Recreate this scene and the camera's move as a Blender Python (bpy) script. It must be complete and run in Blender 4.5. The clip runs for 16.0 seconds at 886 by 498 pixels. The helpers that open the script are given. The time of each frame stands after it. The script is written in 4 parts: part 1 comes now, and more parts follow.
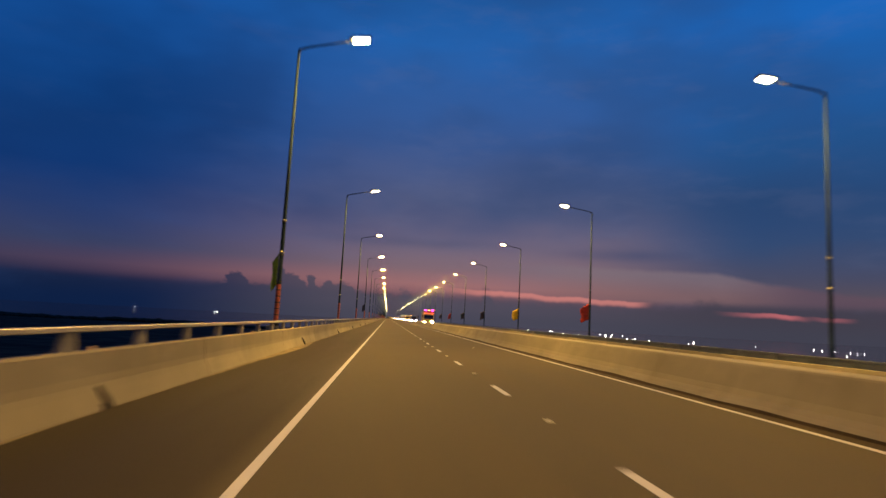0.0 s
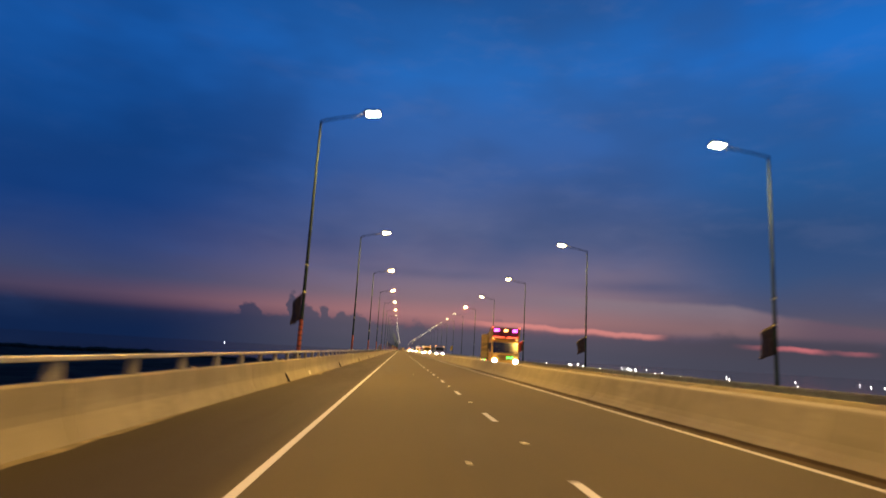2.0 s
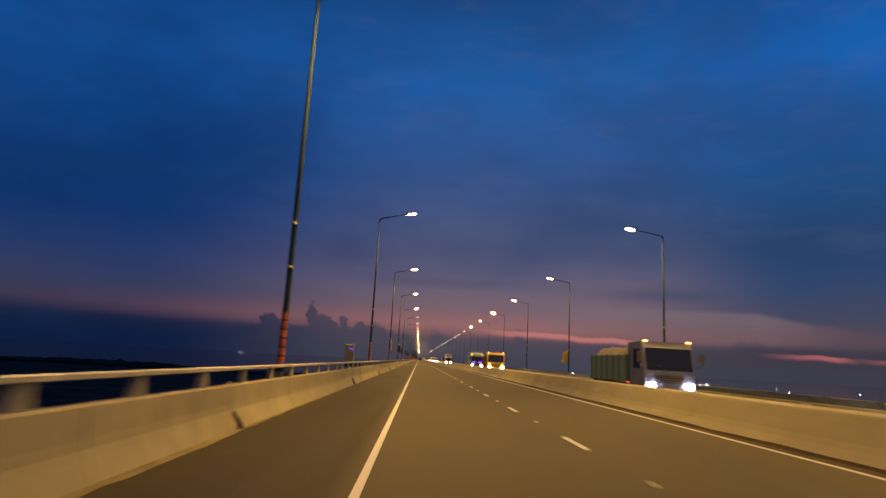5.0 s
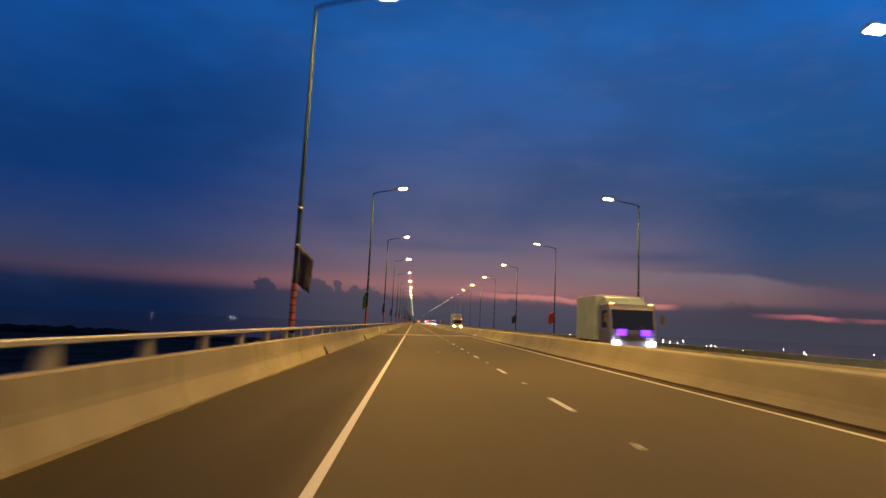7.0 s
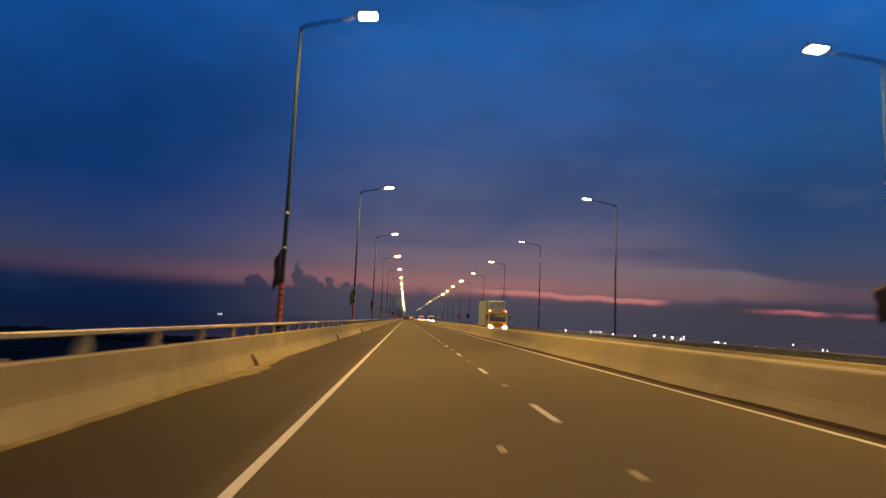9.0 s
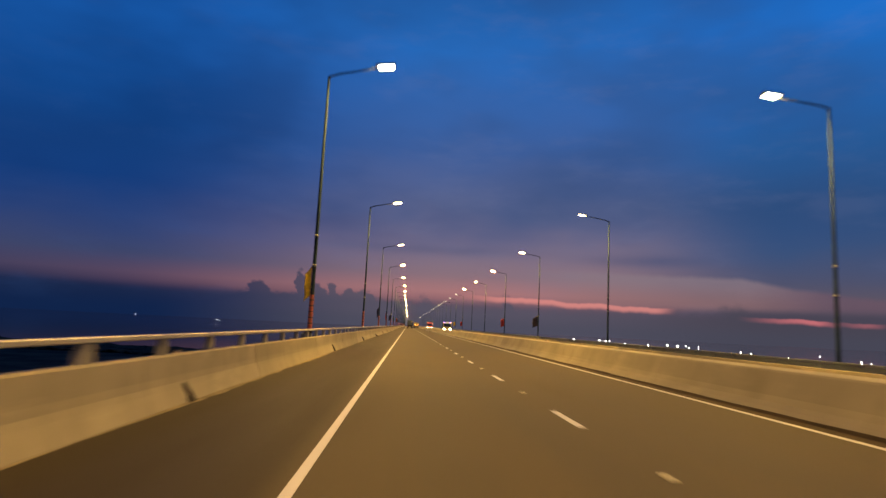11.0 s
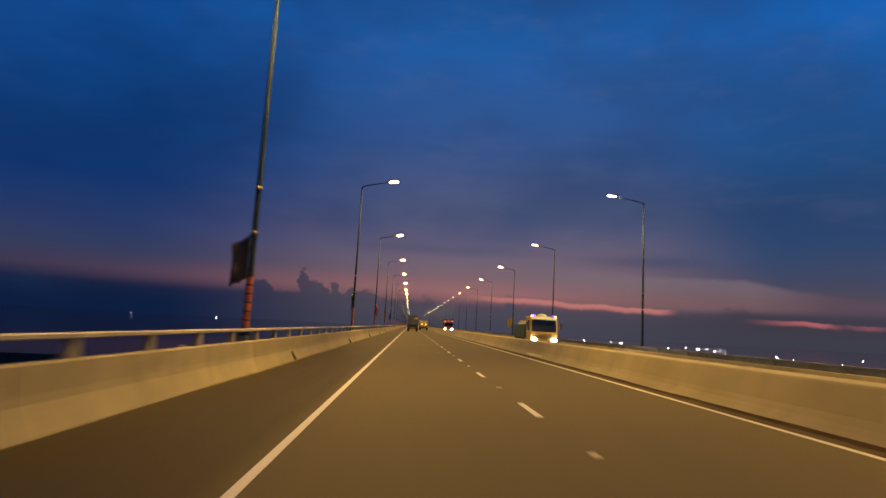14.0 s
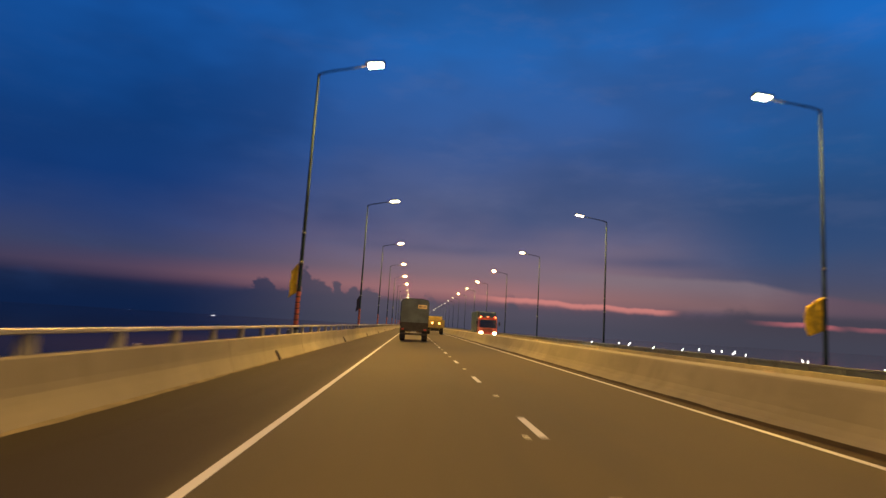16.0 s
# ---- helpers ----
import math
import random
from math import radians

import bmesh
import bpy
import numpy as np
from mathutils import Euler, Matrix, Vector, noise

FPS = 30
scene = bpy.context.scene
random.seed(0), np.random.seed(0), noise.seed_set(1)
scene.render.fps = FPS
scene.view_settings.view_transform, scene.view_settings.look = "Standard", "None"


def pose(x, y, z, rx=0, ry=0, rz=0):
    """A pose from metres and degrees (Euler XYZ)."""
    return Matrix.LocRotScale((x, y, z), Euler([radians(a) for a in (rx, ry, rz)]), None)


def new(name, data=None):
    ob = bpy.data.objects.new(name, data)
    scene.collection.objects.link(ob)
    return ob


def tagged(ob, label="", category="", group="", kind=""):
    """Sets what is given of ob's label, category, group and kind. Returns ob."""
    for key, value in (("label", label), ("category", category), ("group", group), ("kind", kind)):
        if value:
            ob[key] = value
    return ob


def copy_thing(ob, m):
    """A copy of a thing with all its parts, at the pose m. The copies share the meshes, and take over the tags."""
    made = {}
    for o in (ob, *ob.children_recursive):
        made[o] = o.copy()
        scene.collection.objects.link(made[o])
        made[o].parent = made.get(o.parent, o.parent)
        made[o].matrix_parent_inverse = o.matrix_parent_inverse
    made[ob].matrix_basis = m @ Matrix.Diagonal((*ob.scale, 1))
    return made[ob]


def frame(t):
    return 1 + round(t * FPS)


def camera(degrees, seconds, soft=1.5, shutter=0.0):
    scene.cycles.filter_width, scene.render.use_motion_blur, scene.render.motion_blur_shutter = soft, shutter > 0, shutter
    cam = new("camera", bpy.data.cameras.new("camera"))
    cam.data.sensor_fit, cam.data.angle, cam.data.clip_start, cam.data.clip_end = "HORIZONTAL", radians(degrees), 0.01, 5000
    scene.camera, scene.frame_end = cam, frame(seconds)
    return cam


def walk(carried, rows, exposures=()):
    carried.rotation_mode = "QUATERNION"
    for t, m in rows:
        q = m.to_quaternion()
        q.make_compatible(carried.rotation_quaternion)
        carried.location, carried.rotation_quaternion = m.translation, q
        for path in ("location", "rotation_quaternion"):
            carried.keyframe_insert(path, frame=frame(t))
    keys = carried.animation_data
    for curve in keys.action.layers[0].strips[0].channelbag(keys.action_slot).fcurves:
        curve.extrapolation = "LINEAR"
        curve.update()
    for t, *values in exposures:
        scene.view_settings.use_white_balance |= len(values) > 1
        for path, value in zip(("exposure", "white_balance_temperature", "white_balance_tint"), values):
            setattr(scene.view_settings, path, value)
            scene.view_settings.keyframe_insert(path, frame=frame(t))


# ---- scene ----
from math import pi, sin, cos, tan, atan2

# ------------------------------------------------------------------ camera
cam = camera(74.0, 16.0, soft=1.5, shutter=0.24)
EYE = 1.24
PATH = [  # seconds, x, y, pitch, roll, yaw
    (0.0, 0.002, 5.407, 6.946, -3.057, -5.375),
    (0.5, 0.152, 24.230, 6.884, -3.021, -4.975),
    (1.0, 0.245, 43.167, 7.040, -3.392, -4.798),
    (1.5, 0.281, 61.962, 7.207, -3.761, -4.584),
    (1.6, 0.284, 65.744, 7.970, -3.675, -4.492),
    (1.7, 0.287, 69.525, 11.600, -3.588, -4.400),
    (1.8, 0.289, 73.307, 12.950, -3.502, -4.307),
    (1.9, 0.292, 77.088, 11.950, -3.415, -4.215),
    (2.0, 0.295, 80.870, 9.909, -3.329, -4.123),
    (2.1, 0.263, 84.723, 8.250, -3.215, -3.894),
    (2.2, 0.231, 88.576, 7.400, -3.101, -3.665),
    (2.3, 0.200, 92.429, 7.150, -2.988, -3.435),
    (2.4, 0.168, 96.282, 6.800, -2.874, -3.206),
    (2.5, 0.136, 100.135, 6.663, -2.760, -2.977),
    (2.6, 0.102, 103.999, 6.950, -2.770, -2.855),
    (2.7, 0.068, 107.862, 7.650, -2.779, -2.733),
    (2.8, 0.034, 111.726, 7.970, -2.789, -2.611),
    (3.0, -0.034, 119.453, 8.496, -2.808, -2.367),
    (3.5, -0.250, 138.916, 9.560, -3.303, -2.045),
    (6.0, -0.504, 235.774, 10.857, -3.108, -2.581),
    (6.5, -0.398, 254.866, 10.902, -3.051, -2.778),
    (6.6, -0.380, 258.697, 10.660, -2.973, -2.794),
    (6.7, -0.361, 262.527, 9.400, -2.895, -2.811),
    (6.8, -0.343, 266.358, 8.100, -2.817, -2.827),
    (6.9, -0.324, 270.188, 7.480, -2.739, -2.844),
    (7.0, -0.306, 274.019, 7.204, -2.661, -2.860),
    (7.5, -0.103, 293.421, 6.597, -2.453, -3.121),
    (8.0, 0.072, 313.012, 6.493, -2.295, -3.492),
    (8.5, 0.168, 332.810, 6.901, -2.338, -3.530),
    (9.0, 0.165, 351.826, 6.865, -2.475, -3.638),
    (9.5, 0.102, 370.925, 7.373, -2.630, -3.740),
    (10.0, -0.006, 389.902, 7.752, -2.706, -3.637),
    (12.5, -0.305, 485.015, 7.163, -2.879, -3.247),
    (13.0, -0.186, 503.959, 7.390, -2.865, -3.330),
    (13.5, -0.032, 523.043, 7.424, -2.953, -3.131),
    (14.0, 0.197, 541.715, 7.526, -3.194, -3.163),
    (14.5, 0.372, 559.901, 8.012, -3.121, -3.313),
    (15.0, 0.395, 577.879, 8.220, -2.934, -3.142),
    (15.5, 0.277, 595.744, 8.176, -3.023, -2.932),
    (16.0, 0.525, 613.393, 7.457, -3.508, -2.980),
]
walk(cam, [(t, pose(x, y, EYE, 90 + p, r, w)) for t, x, y, p, r, w in PATH],
     [(0.0, 0.3), (0.5, 0.6), (0.7, 0.38), (1.0, 0.35), (1.5, 0.2), (2.0, 0.55), (2.2, 0.28), (2.5, 0.5), (3.0, 0.2), (3.5, 0.3), (3.7, 0.1), (5.8, 0.15), (6.0, 0.55), (6.5, 0.15), (6.7, 0.5), (6.8, 0.45), (7.0, 0.3), (7.5, 0.45), (8.0, 0.65),
      (8.5, 0.05), (9.0, 0.2), (9.5, 0.55), (9.7, 0.35), (10.0, 0.5), (12.3, 0.55), (12.5, 0.3), (13.0, 0.55), (13.5, 0.55), (14.0, 0.15), (14.2, 0.5), (14.5, 0.5), (15.0, 0.6), (15.5, 0.2), (16.0, 0.4)])

# ------------------------------------------------------------------ layout
SPAN = 26.5          # distance from lamp to lamp
Y0, Y1 = -79.5, 1219.0
MID = 6.29           # middle of the median
FALL = 0.025         # both carriageways fall away from the median
FAR_FALL = 0.055
FOOT_L, FOOT_R = -3.42, 16.0


def lin(r, g, b):
    return tuple(((c / 255) / 12.92 if c < 10 else ((c / 255 + 0.055) / 1.055) ** 2.4) for c in (r, g, b))


# ------------------------------------------------------------------ node helpers
class Nodes:
    def __init__(self, tree):
        self.t = tree

    def n(self, kind, operation=None):
        node = self.t.nodes.new(kind)
        if operation:
            node.operation = operation
        return node

    def put(self, socket, v):
        if isinstance(v, bpy.types.NodeSocket):
            self.t.links.new(v, socket)
        elif isinstance(v, (tuple, list)) and len(v) == 3 and socket.type == "RGBA":
            socket.default_value = (*v, 1)
        else:
            socket.default_value = v

    def m(self, op, a, b=0.0, c=0.0):
        node = self.n("ShaderNodeMath", operation=op)
        for s, v in zip(node.inputs, (a, b, c)):
            self.put(s, v)
        return node.outputs[0]

    def smooth(self, v, a, b):
        node = self.n("ShaderNodeMapRange")
        node.interpolation_type = "SMOOTHSTEP"
        for s, x in zip(node.inputs, (v, a, b, 0.0, 1.0)):
            self.put(s, x)
        return node.outputs[0]

    def mix(self, f, a, b, blend="MIX"):
        node = self.n("ShaderNodeMix")
        node.data_type = "RGBA"
        node.blend_type = blend
        self.put(node.inputs["Factor"], f)
        self.put(node.inputs[6], a)
        self.put(node.inputs[7], b)
        return node.outputs[2]

    def xyz(self, x, y, z):
        node = self.n("ShaderNodeCombineXYZ")
        for s, v in zip(node.inputs, (x, y, z)):
            self.put(s, v)
        return node.outputs[0]

    def noise(self, vec, scale, detail=4.0, rough=0.55, distort=0.0):
        node = self.n("ShaderNodeTexNoise")
        self.put(node.inputs["Vector"], vec)
        for k, v in (("Scale", scale), ("Detail", detail), ("Roughness", rough), ("Distortion", distort)):
            node.inputs[k].default_value = v
        return node.outputs["Fac"]

    def ramp(self, f, stops):
        node = self.n("ShaderNodeValToRGB")
        e = node.color_ramp.elements
        e[0].position, e[0].color = stops[0][0], (*stops[0][1], 1)
        e[1].position, e[1].color = stops[-1][0], (*stops[-1][1], 1)
        for p, col in stops[1:-1]:
            q = e.new(p)
            q.color = (*col, 1)
        self.put(node.inputs[0], f)
        return node.outputs[0]


# ------------------------------------------------------------------ sky after sunset
world = bpy.data.worlds.new("dusk_sky")
scene.world = world
world.use_nodes = True
world.node_tree.nodes.clear()
w = Nodes(world.node_tree)
gen = w.n("ShaderNodeTexCoord").outputs["Generated"]
sep = w.n("ShaderNodeSeparateXYZ")
w.put(sep.inputs[0], gen)
dx, dy, dz = sep.outputs
az = w.m("MULTIPLY", w.m("ARCTAN2", dx, dy), 180 / pi)
el = w.m("MULTIPLY", w.m("ARCSINE", dz), 180 / pi)
strat = w.xyz(w.m("MULTIPLY", az, 0.045), w.m("MULTIPLY", el, 0.11), 0.3)
wob = w.m("MULTIPLY_ADD", w.noise(strat, 1.6, 3.0), 4.0, -2.0)
elw = w.m("ADD", el, w.m("MULTIPLY", wob, w.smooth(el, 3.5, 9.0)))


def tones(*cols):
    stops = (0.0, 0.055, 0.085, 0.125, 0.19, 0.28, 0.42, 0.66, 1.0)
    return w.ramp(w.m("DIVIDE", elw, 40.0), [(p, lin(*c)) for p, c in zip(stops, cols)])


def less(v, a, b):
    return w.m("SUBTRACT", 1.0, w.smooth(v, a, b))


def bell(v, mid, wide):
    d = w.m("DIVIDE", w.m("SUBTRACT", v, mid), wide)
    return w.m("EXPONENT", w.m("MULTIPLY", w.m("MULTIPLY", d, d), -1.0))


left = tones((10, 22, 45), (19, 28, 53), (50, 46, 68), (44, 50, 78), (32, 49, 90), (13, 44, 93), (11, 51, 104), (15, 66, 129), (8, 36, 74))
centre = tones((56, 54, 68), (74, 60, 71), (118, 86, 88), (104, 84, 92), (95, 84, 100), (70, 76, 106), (45, 70, 117), (27, 78, 140), (12, 40, 80))
right = tones((46, 46, 60), (54, 50, 62), (70, 62, 72), (58, 60, 80), (42, 60, 92), (31, 59, 98), (26, 66, 114), (20, 82, 152), (12, 42, 88))
sky = w.mix(w.smooth(az, -27.0, 5.0), left, centre)
sky = w.mix(w.smooth(az, 16.0, 34.0), sky, right)
# soft cloud sheets overhead, and three darker banks among them
sheets = w.noise(strat, 1.25, 3.0, 0.5)
sheet = w.m("MULTIPLY", w.smooth(sheets, 0.40, 0.70), w.smooth(el, 5.5, 10.0))
sky = w.mix(w.m("MULTIPLY", sheet, 0.42), sky, w.mix(w.smooth(az, -22.0, 12.0), lin(8, 34, 76), lin(34, 56, 94)))
ragged = w.m("MULTIPLY_ADD", w.noise(strat, 3.0, 5.0, 0.6), 0.9, 0.5)
for a, e, sa, se, amount in ((-29.0, 14.5, 9.0, 2.2, 0.5), (15.0, 13.0, 9.0, 3.6, 0.45), (33.0, 11.5, 9.0, 2.6, 0.35), (22.0, 6.9, 5.0, 0.6, 0.45), (2.0, 7.4, 9.0, 0.5, 0.3)):
    f = w.m("MULTIPLY", w.m("MULTIPLY", bell(az, a, sa), bell(el, e, se)), w.m("MULTIPLY", ragged, amount))
    sky = w.mix(f, sky, lin(12, 40, 84) if a < -10 else lin(34, 52, 84))
wisps = w.noise(w.xyz(w.m("MULTIPLY", az, 0.07), w.m("MULTIPLY", el, 0.22), 4.0), 1.7, 5.0, 0.6)
sky = w.mix(w.m("MULTIPLY", w.smooth(wisps, 0.48, 0.75), 0.11), sky, w.mix(w.smooth(az, -25.0, 5.0), lin(40, 66, 112), lin(86, 92, 120)))
# rosy afterglow low down
glow = w.m("MULTIPLY", w.smooth(el, 1.8, 3.0), less(el, 3.2, 5.4))
glow = w.m("MULTIPLY", glow, w.m("MULTIPLY", w.smooth(az, -40.0, 2.0), less(az, 16.0, 30.0)))
sky = w.mix(w.m("MULTIPLY", glow, 0.24), sky, lin(150, 92, 90))
# flat cloud tongue lit from below, its upper edge sinking away
brink = w.m("MULTIPLY_ADD", w.m("SUBTRACT", az, 23.0), -0.035, 5.75)
brink = w.m("SUBTRACT", brink, w.m("ADD", w.m("MULTIPLY", w.smooth(az, 29.5, 35.5), 0.85), w.m("MULTIPLY", w.smooth(az, 35.0, 41.0), 0.55)))
brink = w.m("ADD", brink, w.m("MULTIPLY_ADD", w.noise(w.xyz(w.m("MULTIPLY", az, 0.22), 0.0, 6.0), 1.6, 4.0), 0.7, -0.35))
tongue = w.m("MULTIPLY", w.m("MULTIPLY", w.smooth(az, 9.0, 22.0), w.smooth(el, 2.3, 3.1)), less(w.m("SUBTRACT", el, brink), -0.45, 0.12))
tongue = w.m("MULTIPLY", tongue, w.m("MULTIPLY_ADD", wisps, 0.7, 0.45))
sky = w.mix(w.m("MULTIPLY", tongue, 0.85), sky, w.mix(w.smooth(az, 30.0, 38.0), w.mix(w.smooth(el, 3.0, 5.4), lin(104, 79, 82), lin(103, 90, 98)), lin(80, 62, 74)))


def streak(a0, a1, e0, e1, wide, col, amount):
    mid = w.m("MULTIPLY_ADD", w.m("SUBTRACT", az, a0), (e1 - e0) / (a1 - a0), e0)
    mid = w.m("ADD", mid, w.m("MULTIPLY_ADD", w.noise(w.xyz(w.m("MULTIPLY", az, 0.3), a0, 1.0), 1.5, 3.0), 0.5, -0.25))
    off = w.m("SUBTRACT", el, mid)
    body = w.m("MULTIPLY", less(off, wide * 0.3, wide), w.smooth(off, -wide * 1.7, -wide * 0.2))
    ends = w.m("MULTIPLY", w.smooth(az, a0 - 1.0, a0 + 5.0), less(az, a1 - 2.0, a1))
    return w.m("MULTIPLY", w.m("MULTIPLY", body, ends), amount), col


# dark cloud bank along the horizon: hazy in the west, with towers that grow out of it
lumps = w.m("MULTIPLY_ADD", w.noise(w.xyz(w.m("MULTIPLY", az, 0.35), w.m("MULTIPLY", el, 0.5), 2.0), 3.0, 5.0, 0.7), 1.5, -0.75)
curd = w.m("MULTIPLY_ADD", w.noise(w.xyz(w.m("MULTIPLY", az, 0.8), el, 7.0), 1.9, 3.0, 0.6), 1.3, -0.65)
top = w.m("MULTIPLY_ADD", w.smooth(az, -27.0, -13.0), 0.9, 1.5)
top = w.m("SUBTRACT", top, w.m("MULTIPLY", w.smooth(az, -6.0, 2.0), 0.3))
lean = w.m("ADD", w.m("MULTIPLY_ADD", w.m("SUBTRACT", el, 3.0), 0.28, az), curd)
for a, e, s in ((-14.2, 1.05, 0.95), (-10.3, 1.7, 0.5), (-9.2, 1.2, 1.0), (-7.4, 1.25, 0.42), (-5.9, 0.8, 0.6), (-4.4, 0.75, 0.8), (1.4, 0.55, 0.45), (9.4, 0.95, 0.45), (29.5, 0.55, 1.3)):
    dome = w.m("POWER", w.m("ABSOLUTE", w.m("DIVIDE", w.m("SUBTRACT", lean, a), s)), 4.0)
    top = w.m("ADD", top, w.m("MULTIPLY", w.m("EXPONENT", w.m("MULTIPLY", dome, -1.0)), e))
top = w.m("ADD", top, w.m("MULTIPLY", lumps, w.smooth(az, -19.0, -13.0)))
soft = w.m("MULTIPLY_ADD", w.m("MAXIMUM", less(az, -20.0, -14.5), w.m("MULTIPLY", w.smooth(az, -3.0, 5.0), 0.5)), 1.1, 0.22)
bank = less(w.m("DIVIDE", w.m("SUBTRACT", el, top), soft), -1.0, 1.0)
bank_col = w.mix(w.smooth(az, -23.0, -2.0), lin(10, 25, 55), lin(63, 60, 72))
bank_col = w.mix(w.smooth(az, 12.0, 34.0), bank_col, lin(53, 50, 60))
bank_col = w.mix(w.m("MULTIPLY", less(el, 0.2, 1.6), 0.5), bank_col, w.mix(w.smooth(az, -24.0, -4.0), lin(8, 24, 54), lin(52, 54, 66)))
sky = w.mix(w.m("MULTIPLY", bank, 0.88), sky, bank_col)
for f, col in (streak(5.0, 25.0, 3.08, 2.4, 0.28, lin(172, 106, 100), 0.75), streak(30.5, 37.4, 1.98, 1.7, 0.22, lin(158, 86, 90), 0.85),
               streak(36.5, 40.6, 1.78, 1.6, 0.2, lin(150, 82, 88), 0.8)):
    sky = w.mix(f, sky, col)
# below the horizon the haze over the water
sky = w.mix(w.m("SUBTRACT", 1.0, w.smooth(el, -1.5, 0.0)), sky, w.mix(w.smooth(az, -20.0, 15.0), lin(8, 20, 42), lin(48, 50, 60)))
bg = w.n("ShaderNodeBackground")
w.put(bg.inputs[0], sky)
bg.inputs[1].default_value = 1.27
w.put(w.n("ShaderNodeOutputWorld").inputs[0], bg.outputs[0])


# ------------------------------------------------------------------ materials
def material(name, build, rough=0.6, metal=0.0, spec=0.5):
    mat = bpy.data.materials.new(name)
    mat.use_nodes = True
    s = Nodes(mat.node_tree)
    bsdf = mat.node_tree.nodes["Principled BSDF"]
    bsdf.inputs["Roughness"].default_value = rough
    bsdf.inputs["Metallic"].default_value = metal
    bsdf.inputs["Specular IOR Level"].default_value = spec
    pos = s.n("ShaderNodeNewGeometry").outputs["Position"]
    build(s, bsdf, pos)
    return mat


def bump(s, bsdf, height, strength, dist):
    b = s.n("ShaderNodeBump")
    b.inputs["Strength"].default_value = strength
    b.inputs["Distance"].default_value = dist
    s.put(b.inputs["Height"], height)
    s.put(bsdf.inputs["Normal"], b.outputs[0])


def speckled(name, col, amount=0.35, scale=3.0, rough=0.6, metal=0.0, relief=0.003, spec=0.5):
    """A plain colour with blotches, fine grain and relief."""
    def build(s, bsdf, pos):
        big = s.noise(pos, scale, 4.0, 0.6)
        fine = s.noise(pos, scale * 22, 3.0, 0.6)
        dark = tuple(c * (1 - amount) for c in col)
        light = tuple(min(1, c * (1 + amount * 0.6)) for c in col)
        c = s.mix(s.smooth(big, 0.35, 0.68), dark, light)
        c = s.mix(s.m("MULTIPLY", s.smooth(fine, 0.45, 0.75), 0.3), c, tuple(x * 0.6 for x in col))
        s.put(bsdf.inputs["Base Color"], c)
        s.put(bsdf.inputs["Roughness"], s.m("MULTIPLY_ADD", big, 0.25, rough - 0.12))
        bump(s, bsdf, fine, 0.4, relief)
    return material(name, build, rough, metal, spec)


def asphalt_nodes(s, bsdf, pos):
    sp = s.n("ShaderNodeSeparateXYZ")
    s.put(sp.inputs[0], pos)
    px, py, pz = sp.outputs
    along = s.xyz(px, s.m("MULTIPLY", py, 0.08), 0.0)
    bands = s.noise(along, 0.9, 4.0, 0.6)
    big = s.noise(pos, 0.12, 4.0, 0.6)
    grain = s.noise(pos, 60.0, 2.0, 0.7)
    c = s.mix(s.smooth(bands, 0.35, 0.65), (0.0325, 0.0264, 0.0166), (0.050, 0.0402, 0.0248))
    c = s.mix(s.m("MULTIPLY", s.smooth(big, 0.4, 0.7), 0.4), c, (0.054, 0.0442, 0.0282))
    c = s.mix(s.m("MULTIPLY", s.smooth(grain, 0.5, 0.8), 0.5), c, (0.057, 0.0462, 0.0312))
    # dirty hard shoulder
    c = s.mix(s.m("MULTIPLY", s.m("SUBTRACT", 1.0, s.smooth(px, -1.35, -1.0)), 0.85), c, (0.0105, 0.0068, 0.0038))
    s.put(bsdf.inputs["Base Color"], c)
    s.put(bsdf.inputs["Roughness"], s.m("MULTIPLY_ADD", bands, 0.25, 0.66))
    bump(s, bsdf, grain, 0.5, 0.006)


def concrete_nodes(s, bsdf, pos):
    sp = s.n("ShaderNodeSeparateXYZ")
    s.put(sp.inputs[0], pos)
    px, py, pz = sp.outputs
    rnd = s.n("ShaderNodeObjectInfo").outputs["Random"]
    runs = s.noise(s.xyz(px, s.m("MULTIPLY", py, 1.6), s.m("MULTIPLY", pz, 0.25)), 2.2, 4.0, 0.65)
    big = s.noise(pos, 0.5, 4.0, 0.6)
    fine = s.noise(pos, 35.0, 3.0, 0.65)
    c = s.mix(s.smooth(big, 0.3, 0.7), (0.20, 0.182, 0.135), (0.265, 0.24, 0.18))
    c = s.mix(s.m("MULTIPLY", s.smooth(runs, 0.5, 0.72), 0.5), c, (0.145, 0.125, 0.085))
    c = s.mix(s.m("MULTIPLY", s.smooth(fine, 0.5, 0.8), 0.25), c, (0.13, 0.115, 0.08))
    mott = s.noise(s.xyz(px, s.m("MULTIPLY", py, 0.35), s.m("MULTIPLY", pz, 1.6)), 1.3, 5.0, 0.65)
    c = s.mix(s.m("MULTIPLY", s.smooth(mott, 0.52, 0.74), 0.45), c, (0.34, 0.315, 0.235))
    c = s.mix(s.m("MULTIPLY", rnd, 0.45), c, (0.155, 0.14, 0.095))
    s.put(bsdf.inputs["Base Color"], c)
    bump(s, bsdf, fine, 0.4, 0.004)


